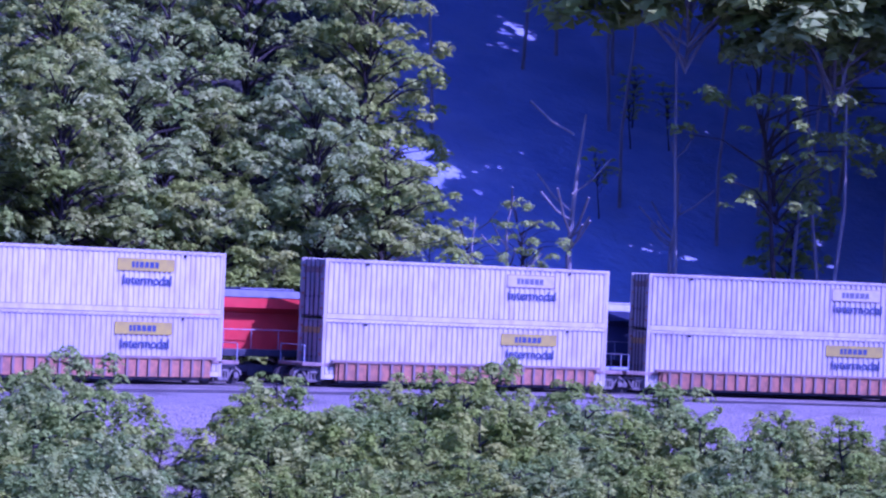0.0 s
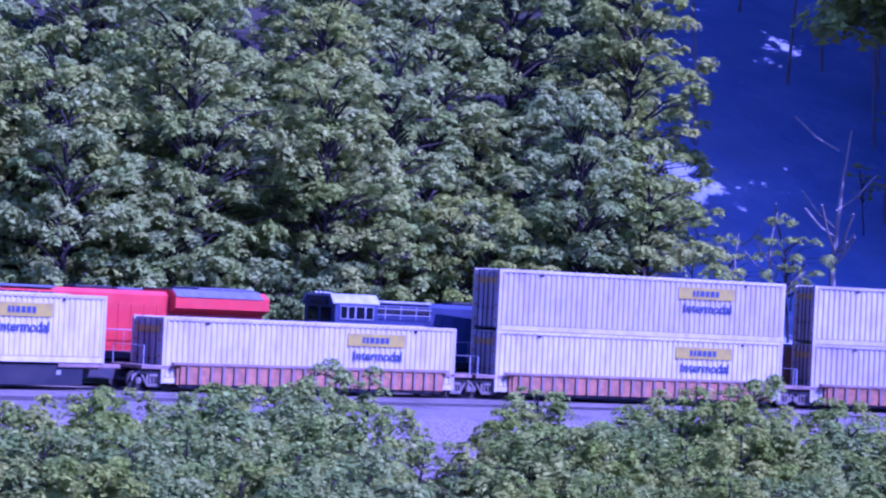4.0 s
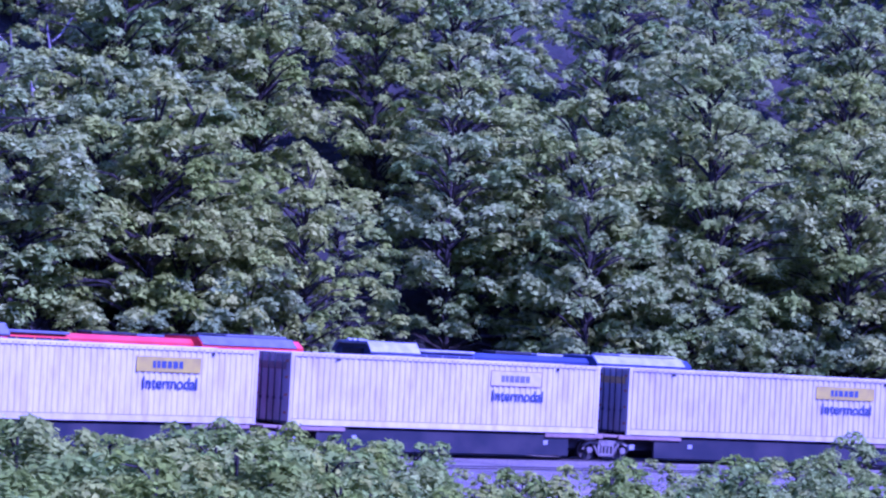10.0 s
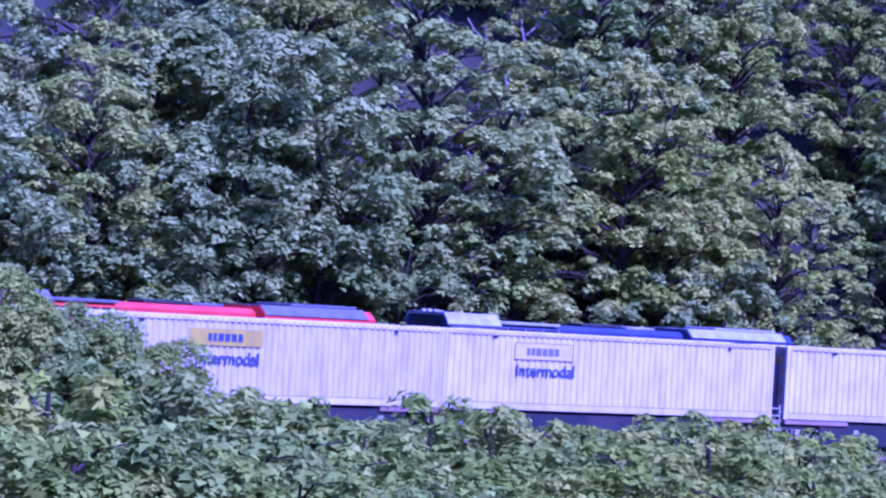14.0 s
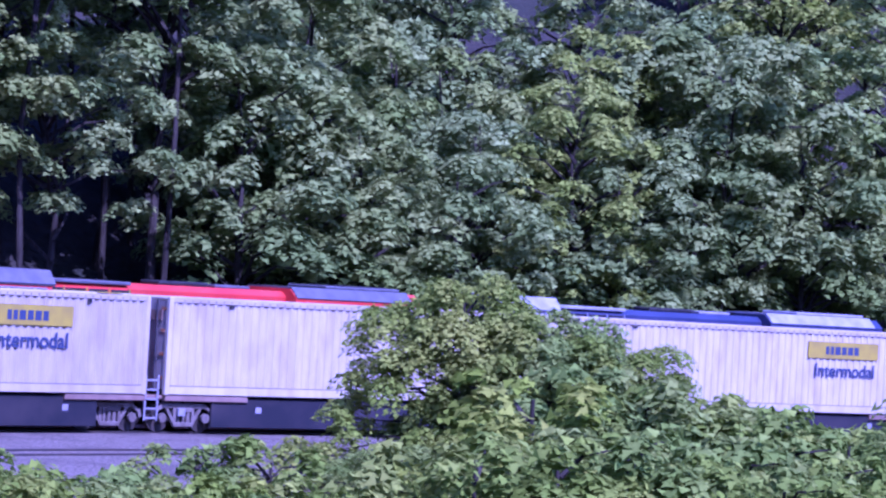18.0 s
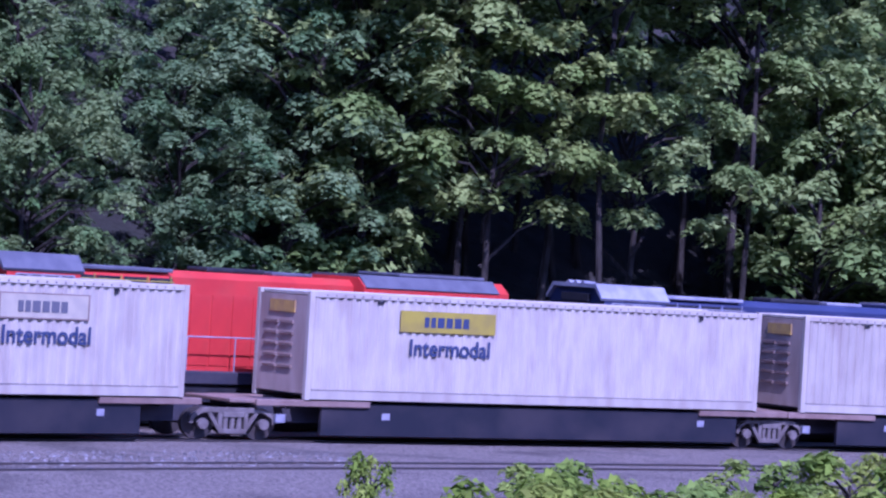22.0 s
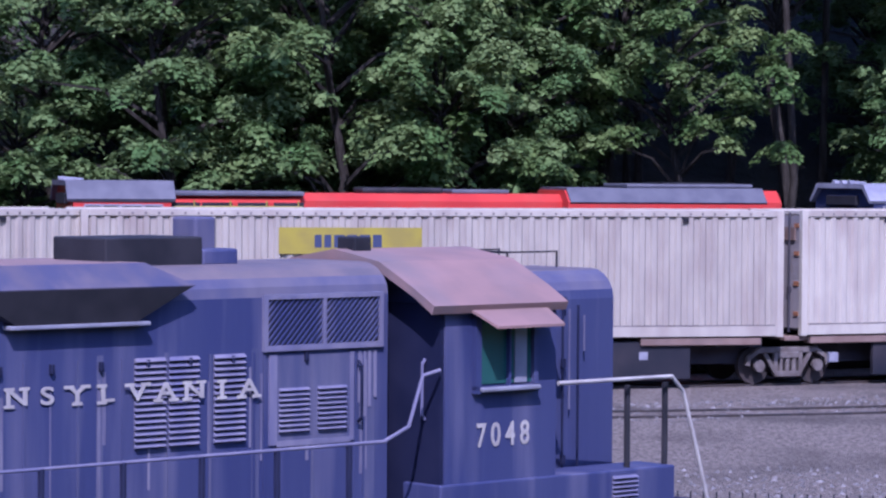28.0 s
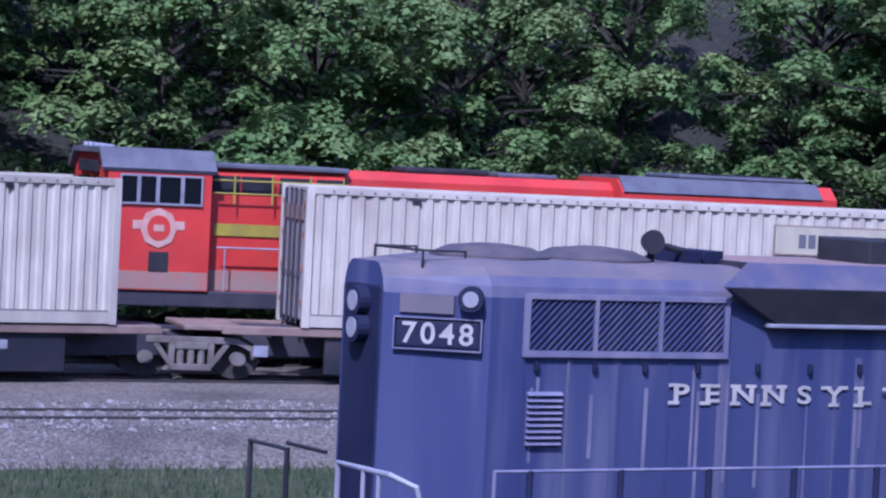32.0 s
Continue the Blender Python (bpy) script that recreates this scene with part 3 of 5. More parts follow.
def build_forest():
    rd = random.Random(5)
    done = []
    rows = [(11.5, 4.2, (2, 4, 0, 3)), (16.5, 4.8, (0, 4, 2)), (22.5, 5.0, (0, 1, 2)), (29.5, 5.8, (1, 3, 0)), (38, 6, (1, 3, 0)), (47, 6.2, (1, 3, 0))]
    for off, step, kinds in rows:
        s = -78.0
        while s < 195:
            ss, oo = s + rd.uniform(-1.6, 1.6), off + rd.uniform(-1.5, 1.5)
            x, y, _ = track(ss, oo)
            az = math.degrees(math.atan2(-x, y))
            s += step * rd.uniform(0.8, 1.2) * (0.78 if s > 62 else 1.0)
            kind = rd.choice(kinds)
            if any(a < az < b and near < off < far for a, b, near, far in POCKETS):
                continue
            if (-11 < az < (0.2 if off < 14 else 1.3) and off < 64) or (ss > 62 and off > 34) or (az > 52 and off > 26) or (az < 4 and off > 44):
                continue
            z = ground_z(x, y) - 0.25
            c, k = plant(CLOSE[kind % 4] if az > 45.5 else FINE[kind % 4] if ss > 62 else TREES[kind], x, y, z, rd.uniform(0, 360), rd.uniform(0.85, 1.2))
            done.append((c, k))
    for c, k in done:
        c.scale = (k, k, k * rd.uniform(0.92, 1.1))
    for az, off, k in ((29.7, 15.5, 1.0), (28.9, 20, 1.05), (12.9, 21, 1.1), (19.0, 17, 0.9), (9.9, 23, 1.0), (21.3, 25, 0.95)):
        x, y = -(ring(radians(az)) + off) * math.sin(radians(az)), (ring(radians(az)) + off) * math.cos(radians(az))
        c, _ = plant(LIGHT, x, y, ground_z(x, y) - 0.25, az * 50, 1)
        c.scale = (k, k, k)
    for az, off, k in ((-1.2, 16, 1.3), (-2.3, 17, 1.5), (-4.2, 20, 1.2), (-0.6, 15, 0.9), (25.1, 27, 1.0), (24.5, 29, 0.9), (22.2, 25, 1.1), (21.9, 30, 1.15), (22.7, 34, 0.9), (27.6, 24, 0.9)):
        x, y = -(ring(radians(az)) + off) * math.sin(radians(az)), (ring(radians(az)) + off) * math.cos(radians(az))
        c, _ = plant(SNAG, x, y, ground_z(x, y) - 0.2, az * 70, 1)
        c.scale = (k, k, k)
    # Added trees, crowns largely unseen, that keep sun off the gap's slope.
    for s, off in [(-57, 30), (-19, 13), (-31, 24), (-38, 24), (-45, 25), (-34, 33), (-42, 32), (-50, 33), (-36, 51), (-44, 44), (-43, 53), (-52, 48), (-26, 12), (-28, 20), (-20, 57), (-30, 66), (-10, 66), (-40, 58)] + [(a - 7.0 * k, o) for a, o, n in ((-25, 11, 4), (-40, 10, 5), (-31, 19, 7), (-20, 28, 8), (-16, 37, 9), (-12, 47, 9), (-14, 52, 5), (-8, 58, 9), (-17, 62, 4)) for k in range(n)]:
        x, y, _ = track(s + rd.uniform(-2.5, 2.5), off + rd.uniform(-3, 3))
        plant(SHADE_HIGH, x, y, ground_z(x, y) - 0.3, rd.uniform(0, 360), 1)
    low = random.Random(8)
    # Four more unseen shade trees, placed sunward of lit patches on the slope.
    for x, y in ((26.5, 206), (31, 205), (20, 194), (23.5, 192.5)):
        plant(SHADE_HIGH, x, y, ground_z(x, y) - 0.3, low.uniform(0, 360), 1)
    s = 1.0
    while s < 66:
        s += low.uniform(2.2, 3.6)
        x, y, _ = track(s, low.uniform(9.6, 11.0))
        az = math.degrees(math.atan2(-x, y))
        k = low.uniform(0.55, 0.85)
        if not any(a < az < b for a, b, *_ in POCKETS):
            c, _ = plant(TREES[4] if low.random() < 0.5 else FINE[2], x, y, ground_z(x, y) - 0.2, low.uniform(0, 360), 1)
            c.scale = (k, k, k)
    # Tall trees added here so that their unseen crowns darken the openings.
    for az0, az1, far in ((37.6, 43.5, 19), (56.2, 61.5, 17)):
        az = az0
        while az < az1:
            for off in (9.5, 14.0, far):
                a = radians(az + rd.uniform(-0.7, 0.7))
                r = ring(a) + off / 0.8 + rd.uniform(-1, 1)
                x, y = -r * math.sin(a), r * math.cos(a)
                plant(SHADE_TALL, x, y, ground_z(x, y) - 0.3, rd.uniform(0, 360), 1)
            az += 2.2 if az0 < 40 else 3.0
    for s, off, k in ((-24, 12, 1.15), (-31, 13, 1.2), (-38, 20, 1.2), (-11.5, 14, 0.45), (-8.6, 14, 0.38)) + tuple((rd.uniform(-30, -3), rd.uniform(16, 44), rd.uniform(0.16, 0.3)) for _ in range(8)):
        x, y, _ = track(s, off)
        c, _ = plant(SPARSE, x, y, ground_z(x, y) - 0.2, rd.uniform(0, 360), 1)
        c.scale = (k, k, k)
    for az, off, k in ((37.6, 15, 0.85), (39.1, 12, 0.8), (40.8, 14, 0.9), (42.1, 12, 0.82), (43.6, 15, 0.88), (38.4, 21, 0.95), (40.2, 22, 0.9), (42.6, 22, 0.9), (56.4, 15, 0.68), (58.0, 12, 0.66), (59.8, 14, 0.72), (61.2, 12, 0.66), (57.2, 21, 0.7), (59.0, 25, 0.75), (60.6, 22, 0.7), (83.6, 14, 0.7)):
        a = radians(az)
        r = ring(a) + off
        x, y = -r * math.sin(a), r * math.cos(a)
        c, _ = plant(DEEP if az > 50 else ARCH, x, y, ground_z(x, y) - 0.2, az * 77, 1)
        c.scale = (k, k, k)
    for s, off, k in ((0.5, 17, 0.72), (2, 22, 0.95), (-1, 14.5, 0.55), (-3.2, 11.5, 0.5), (-12.5, 13, 0.42), (-15, 15, 0.4), (-27, 22, 0.8)):
        x, y, _ = track(s, off)
        c, _ = plant(TREES[4], x, y, ground_z(x, y) - 0.2, rd.uniform(0, 360), 1)
        c.scale = (k * 0.9, k * 0.9, k * 1.1)


# direction (degrees to the left), height of the top, kind
BUSHES = [
    (7.7, 2.0, 0), (6.8, 3.0, 2), (2.9, 2.1, 0), (1.3, 1.4, 1), (0.0, 2.4, 0), (-1.0, 3.0, 2), (-2.4, 2.1, 0), (-4.1, 1.7, 1), (-6.4, 0.8, 0), (-8.6, 0.2, 1),
    (14.9, 2.3, 0), (10.9, 1.8, 0), (8.9, 1.6, 1), (12.4, 0.4, 1), (5.1, -0.6, 1), (18.6, 2.9, 2), (17.5, 2.8, 2), (15.8, 2.4, 0), (13.0, 0.9, 1),
    (28.5, 4.3, 2), (27.5, 3.5, 2), (26.5, 2.7, 0), (24.7, 2.0, 1), (23.3, 2.4, 0), (21.9, 2.8, 2), (20.6, 2.4, 0), (19.5, 2.3, 0), (16.6, 1.9, 1),
    (36.2, 1.8, 0), (35.2, 1.6, 1), (40.3, 1.4, 1), (39.0, 0.8, 1), (37.9, 0.9, 1), (43.9, 1.5, 3), (40.6, 0.6, 3), (30.0, 3.0, 2),
]


def build_bushes():
    rd = random.Random(9)
    done = []
    for az, top, kind in BUSHES:
        for n in range(1 if kind == 3 else 3):
            a = radians(az + (0, rd.uniform(-0.9, 0.9), rd.uniform(-1.1, 1.1))[n])
            r = ring(a) - 24 - (0, rd.uniform(2, 6), rd.uniform(6, 11))[n]
            x, y = -r * math.sin(a), r * math.cos(a)
            z = ground_z(x, y) - 0.2
            want = EYE.z + (top - (0, 0.9, 1.5)[n] - EYE.z) * r / (ring(a) - 24)
            if want - z < 0.6:
                continue
            h = (4.2, 3.4, 5.0, 3.4)[kind] * 1.2
            c, _ = plant(SMALL[kind % 3 if kind < 3 else 1], x, y, z, rd.uniform(0, 360), 1)
            k = (want - z) / h
            wide = 0.5 * k if kind == 3 else max(0.75, k)
            done.append((c, (wide, wide, k)))
    for c, k in done:
        c.scale = k
    fill = []
    for row, (back, slope) in enumerate(((32, 0.044), (38, 0.052), (44, 0.060), (50, 0.067))):
        az = -10.0
        while az < 29.5:
            az += rd.uniform(0.9, 1.5)
            if 3.6 < az < 6.0 or 12.0 < az < 14.0 or (row == 0 and 9.4 < az < 10.4):
                continue
            a = radians(az)
            r = ring(a) - 20 - (back - 20) * ring(a) / 154
            x, y = -r * math.sin(a), r * math.cos(a)
            z = ground_z(x, y) - 0.2
            k = (EYE.z - slope * r + rd.uniform(-0.5, 0.4) - z) / 3.4
            if k > 0.25:
                c, _ = plant(SMALL[rd.choice((0, 1))], x, y, z, rd.uniform(0, 360), 1)
                fill.append((c, (max(0.8, k), max(0.8, k), k)))
    az = 33.0
    while az < 40.2:
        az += rd.uniform(0.7, 1.2)
        a = radians(az)
        r = ring(a) - 29
        x, y = -r * math.sin(a), r * math.cos(a)
        z = ground_z(x, y) - 0.2
        k = (EYE.z - 0.062 * r + rd.uniform(-0.5, 0.3) - z) / 4.1
        if k > 0.15:
            c, _ = plant(SMALL[1], x, y, z, rd.uniform(0, 360), 1)
            fill.append((c, (max(0.5, k), max(0.5, k), k)))
    for az, back, k in ((31.3, 22, 1.05), (30.2, 24, 0.99), (29.2, 23, 0.88), (28.3, 25, 0.7), (32.3, 25, 0.55), (27.4, 26, 0.58)):
        a = radians(az)
        r = ring(a) - back
        x, y = -r * math.sin(a), r * math.cos(a)
        c, _ = plant(BIG, x, y, ground_z(x, y) - 0.2, 40 + az * 31, 1)
        fill.append((c, (k ** 0.5, k ** 0.5, k)))
    for c, k in fill:
        c.scale = k


# ---- rolling stock: x runs along the line to the left, y towards the viewer ----
FACE = Matrix(((-1, 0, 0, 0), (0, 0, 1, 0), (0, 1, 0, 0), (0, 0, 0, 1)))
LONG = 16.15


def corrugated(x0, x1, y, z0, z1, pitch, depth, out):
    """A wall of upright folds in the plane y, facing out (+1 or -1)."""
    bm = bmesh.new()
    xs = []
    x = x0
    while x < x1 - 0.01:
        for f, d in ((0.0, 0), (0.36, 0), (0.5, 1), (0.86, 1)):
            xs.append((min(x + f * pitch, x1), d))
        x += pitch
    xs.append((x1, 0))
    cols = [(bm.verts.new((x, y - out * depth * d, z0)), bm.verts.new((x, y - out * depth * d, z1))) for x, d in xs]
    for a, b in zip(cols, cols[1:]):
        bm.faces.new((a[0], b[0], b[1], a[1]) if out < 0 else (b[0], a[0], a[1], b[1]))
    return bm


def make_container(yellow, doors_left):
    t = root("container", "white corrugated freight container with a %s panel and dark lettering" % ("yellow" if yellow else "faded"), "container", "freight containers of the passing train")
    h, w, e = 2.9, 1.3, LONG / 2
    part("side_panel", corrugated(-e + 0.16, e - 0.16, w - 0.02, 0.26, h - 0.14, 0.29, 0.045, 1), M_WHITE, t)
    part("side_panel", corrugated(-e + 0.16, e - 0.16, -w + 0.02, 0.26, h - 0.14, 0.29, 0.045, -1), M_WHITE, t)
    bm = bmesh.new()
    box(bm, -e + 0.1, e - 0.1, -w + 0.05, w - 0.05, h - 0.10, h - 0.03)
    part("roof", bm, M_WHITE, t)
    part("floor", boxed(-e + 0.1, e - 0.1, -w + 0.06, w - 0.06, 0.10, 0.22), M_DARK, t)
    for y0, y1 in ((w - 0.10, w), (-w, -w + 0.10)):
        part("top_rail", boxed(-e + 0.16, e - 0.16, y0, y1, h - 0.15, h, bevel=0.012), M_WHITE, t)
        part("bottom_rail", boxed(-e + 0.16, e - 0.16, y0, y1, 0.02, 0.26, bevel=0.012), M_WHITE, t)
    for x0 in (-e, e - 0.16):
        for y0 in (-w, w - 0.16):
            part("corner_post", boxed(x0, x0 + 0.16, y0, y0 + 0.16, 0.0, h, bevel=0.012), M_WHITE, t)
    d = 1 if doors_left == 1 else -1
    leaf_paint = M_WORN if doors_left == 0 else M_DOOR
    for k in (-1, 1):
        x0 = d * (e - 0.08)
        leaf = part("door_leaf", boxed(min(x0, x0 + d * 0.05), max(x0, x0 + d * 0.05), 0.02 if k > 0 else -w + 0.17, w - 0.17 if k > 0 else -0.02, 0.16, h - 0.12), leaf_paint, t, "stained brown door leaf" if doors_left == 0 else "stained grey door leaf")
        for y in (0.22, 0.72):
            bm = tube(bmesh.new(), (x0 + d * 0.09, k * y, 0.06), (x0 + d * 0.09, k * y, h - 0.06), 0.028, 8)
            box(bm, min(x0, x0 + d * 0.12), max(x0, x0 + d * 0.12), k * y - 0.05, k * y + 0.05, 1.0, 1.12)
            part("lock_rod", bm, M_FRAME if doors_left == 0 else M_DARK, leaf)
        for z in (0.5, 1.2, 1.9, 2.55):
            part("hinge", boxed(min(x0, x0 + d * 0.075), max(x0, x0 + d * 0.075), k * (w - 0.3) - 0.1, k * (w - 0.3) + 0.1, z - 0.05, z + 0.05), M_RUST, leaf)
    bm = boxed(d * e - 0.02 if d > 0 else d * e - 0.01, d * e + 0.01 if d > 0 else d * e + 0.02, -0.95, 0.95, 2.2, 2.5)
    part("door_plate", bm, M_OCHRE if yellow or doors_left == 0 else M_FRAME, t, "yellow-brown weathered plate" if yellow or doors_left == 0 else "brown weathered plate")
    x0 = -d * (e - 0.06)
    part("front_wall", boxed(min(x0, x0 - d * 0.05), max(x0, x0 - d * 0.05), -w + 0.16, w - 0.16, 0.16, h - 0.12), M_WORN, t, "brown weathered front wall")
    for y in (-0.5, 0.25):
        bm = bmesh.new()
        for z in np.arange(0.8, 2.3, 0.3):
            box(bm, min(x0, x0 - d * 0.1), max(x0, x0 - d * 0.1), y - 0.32, y + 0.3, float(z), float(z) + 0.07)
        part("ladder", bm, M_FRAME, t)
    part("front_plate", boxed(min(x0 - d * 0.05, x0 - d * 0.09), max(x0 - d * 0.05, x0 - d * 0.09), -0.6, 0.6, 2.3, 2.62), M_OCHRE, t)
    # panel and lettering at the door end's far side, on both long sides
    cx = 0.13 * LONG if doors_left == 2 else -d * 0.215 * LONG
    panel = part("name_panel", boxed(cx - (1.62 if yellow else 1.35), cx + (1.62 if yellow else 1.35), w - 0.015, w + (0.012 if yellow else 0.004), h - 0.98, h - 0.40), M_YELLOW if yellow else M_PALE, t, "yellow name panel" if yellow else "faded name panel")
    if not yellow:
        bm = bmesh.new()
        for x0, x1, z0, z1 in ((-1.39, 1.39, h - 0.40, h - 0.37), (-1.39, 1.39, h - 1.01, h - 0.98), (-1.39, -1.36, h - 0.98, h - 0.40), (1.36, 1.39, h - 0.98, h - 0.40)):
            box(bm, cx + x0, cx + x1, w - 0.015, w + 0.006, z0, z1)
        part("panel_outline", bm, M_FRAME, panel, "thin brown outline")
    bm = bmesh.new()
    for x in np.arange(-e + 0.5, e - 0.4, 0.29):
        box(bm, float(x), float(x) + 0.05, w - 0.01, w + 0.006, h - 0.115, h - 0.065)
    part("rivets", bm, M_SHADE_RIVET, t, "row of dark rivets along the top rail")["kind"] = "stuff"
    x = cx + 0.82
    for k in (0.16, 0.16, 0.24, 0.22, 0.24, 0.2):
        part("name_bar", boxed(x - k, x, w + 0.003, w + 0.016, h - 0.84, h - 0.56), M_INK if yellow else M_GREYINK, panel)
        x -= k + 0.06
    letters("lettering", "Intermodal", 0.62, 0.004, M_INK, t, Matrix.Translation((cx - 0.1, w + 0.008, h - 1.42)) @ FACE @ Matrix.Diagonal((1.02, 1, 1, 1)), 1.0, 0.013)
    # A thin dark strip draws the shadow of the recess above the bottom rail.
    for y in (-w, w):
        part("seam", boxed(-e + 0.2, e - 0.2, *sorted((y * 0.9, y + math.copysign(0.004, y))), 0.262, 0.285), M_SHADE_RIVET, t, "thin dark strip painted as a recess shadow over the bottom rail")
    part("marking", boxed(e - 2.4, e - 2.2, w, w + 0.01, h - 0.27, h - 0.17), M_BLACK, t)
    part("marking", boxed(-e + 2.3, -e + 2.45, w, w + 0.01, h - 0.27, h - 0.17), M_BLACK, t)
    return t


def truck_parts(t, x, mat=None):
    """A four-wheel truck at x under a freight car."""
    for y in (-1.02, 1.02):
        s = 0.10 if y > 0 else -0.10
        bm = bmesh.new()
        box(bm, x - 0.82, x + 0.82, y - 0.06, y + 0.06, 0.72, 0.86, 0.02)
        box(bm, x - 0.36, x + 0.36, y - 0.07, y + 0.07, 0.17, 0.30, 0.02)
        for d in (-1, 1):
            pipe(bm, [(x + d * 0.80, y, 0.78), (x + d * 1.06, y, 0.62), (x + d * 1.10, y, 0.44)], 0.075, 4)
            pipe(bm, [(x + d * 0.62, y, 0.72), (x + d * 0.32, y, 0.24)], 0.065, 4)
            box(bm, x + d * 0.34 - 0.05, x + d * 0.34 + 0.05, y - 0.06, y + 0.06, 0.25, 0.76)
        side_frame = part("truck_side", bm, M_TRUCK, t, "grey cast truck side frame")
        for px in (-0.8, 0.8):
            part("bearing_cap", tube(bmesh.new(), (x + px, y, 0.43), (x + px, y + s, 0.43), 0.14, 12), M_TRUCK, side_frame)
        for px in (-0.18, 0.0, 0.18):
            part("spring", tube(bmesh.new(), (x + px, y, 0.30), (x + px, y, 0.62), 0.065, 8), M_TRUCK, side_frame)
        part("bolster_end", boxed(x - 0.28, x + 0.28, min(y, y + s * 0.8), max(y, y + s * 0.8), 0.60, 0.74, bevel=0.02), M_TRUCK, side_frame)
    part("bolster", boxed(x - 0.22, x + 0.22, -1.0, 1.0, 0.5, 0.82, bevel=0.03), M_DARK, t)
    for px in (-0.8, 0.8):
        bm = bmesh.new()
        for y in (-0.75, 0.75):
            tube(bm, (x + px, y - 0.07, 0.43), (x + px, y + 0.07, 0.43), 0.43, 20)
        tube(bm, (x + px, -1.1, 0.43), (x + px, 1.1, 0.43), 0.08, 8)
        part("wheelset", bm, M_WHEEL, t)


def make_spine_car(length, coupled=False):
    t = root("spine_car", "articulated spine car with a dark deep sill and brown end platforms", "rail car", "flat cars under the containers")
    e = length / 2
    part("centre_sill", boxed(-e + 0.15, e - 0.15, -0.42, 0.42, 0.45, 1.08, bevel=0.03), M_DARK, t)
    for y0, y1 in ((0.98, 1.12), (-1.12, -0.98)):
        # The sill reaches lower than its plate, to stand in for shade underneath.
        part("side_sill", boxed(-e + 2.3, e - 2.3, y0 + math.copysign(0.06, y0), y1 + math.copysign(0.06, y0), 0.17, 1.04, bevel=0.02), M_SILLSHADE, t, "deep navy side sill, darkened and deepened for the shade under it")
        for x in (-e + 3.4, e - 4.2):
            part("stencil_plate", boxed(x, x + 0.22, *sorted((math.copysign(1.17, y0), math.copysign(1.19, y0))), 0.62, 0.8), M_SILVER, t, "small pale plate")
        for x0, x1 in ((-e + 0.5, -e + 3.6), (e - 3.6, e - 0.5)):
            part("end_sill", boxed(x0, x1, y0 - 0.04, y1 + 0.14, 0.94, 1.11, bevel=0.02), M_FRAME, t, "rusty brown end sill")
    for k in range(8):
        x = -e + 1.5 + k * (length - 3) / 7
        part("cross_bearer", boxed(x - 0.1, x + 0.1, -1.0, 1.0, 0.86, 1.06), M_DARK, t)
    part("coupler_deck", boxed(e - 0.9, e + 0.15, -1.15, 1.15, 1.0, 1.1, bevel=0.02), M_FRAME, t)
    part("hand_brake", boxed(e - 1.3, e - 1.05, 1.12, 1.22, 0.5, 0.72), M_SILVER, t, "small white plate")
    if coupled:
        truck_parts(t, e - 1.35)
        truck_parts(t, e + 1.35)
        for y in (-1.2, 1.2):
            bm = bmesh.new()
            for x in (e - 0.25, e + 0.2):
                box(bm, x - 0.025, x + 0.025, y - 0.02, y + 0.02, 0.35, 1.7)
            for z in (0.4, 0.68, 0.96, 1.24, 1.52):
                box(bm, e - 0.25, e + 0.2, y - 0.02, y + 0.02, z, z + 0.05)
            part("ladder", bm, M_SILVER, t, "pale steel end ladder")
        part("coupler", boxed(e - 0.6, e + 0.6, -0.15, 0.15, 0.7, 0.95, bevel=0.03), M_DARK, t)
    else:
        truck_parts(t, e)
    return t


def make_well_car(length):
    t = root("well_car", "rust-brown ribbed well car with blue-grey ends", "rail car", "well cars under stacked containers")
    e = length / 2
    w = 1.48
    for y in (-w, w):
        s = 1 if y > 0 else -1
        side = part("side_wall", boxed(-e + 2.0, e - 2.0, min(y, y - s * 0.09), max(y, y - s * 0.09), 0.32, 1.18), M_RUST, t)
        part("top_chord", boxed(-e + 1.6, e - 1.6, min(y + s * 0.06, y - s * 0.12), max(y + s * 0.06, y - s * 0.12), 1.14, 1.27, bevel=0.02), M_FRAME, t)
        x = -e + 2.4
        me = None
        while x < e - 2.3:
            if me is None:
                rib = part("rib", boxed(-0.06, 0.06, min(y, y + s * 0.09), max(y, y + s * 0.09), 0.34, 1.14), M_FRAME, side)
                me = rib.data
            else:
                rib = new("rib", me)
                rib.parent = side
            rib.location.x = x
            x += 0.62
    part("well_floor", boxed(-e + 2.0, e - 2.0, -1.4, 1.4, 0.20, 0.32), M_DARK, t)
    for d in (-1, 1):
        x0, x1 = sorted((d * (e - 2.0), d * (e - 0.1)))
        part("end_platform", boxed(x0, x1, -1.3, 1.3, 0.95, 1.12, bevel=0.02), M_FRAME, t)
        part("end_bulkhead", boxed(*sorted((d * (e - 2.0), d * (e - 1.85))), -1.4, 1.4, 0.3, 1.2), M_RUST, t)
        bm = bmesh.new()
        pipe(bm, [(d * (e - 0.2), 1.25, 1.1), (d * (e - 0.2), 1.25, 1.95), (d * (e - 0.2), -1.25, 1.95), (d * (e - 0.2), -1.25, 1.1)], 0.03)
        part("end_rail", bm, M_SILVER, t)
    truck_parts(t, e - 0.9)
    truck_parts(t, -e + 0.9)
    return t


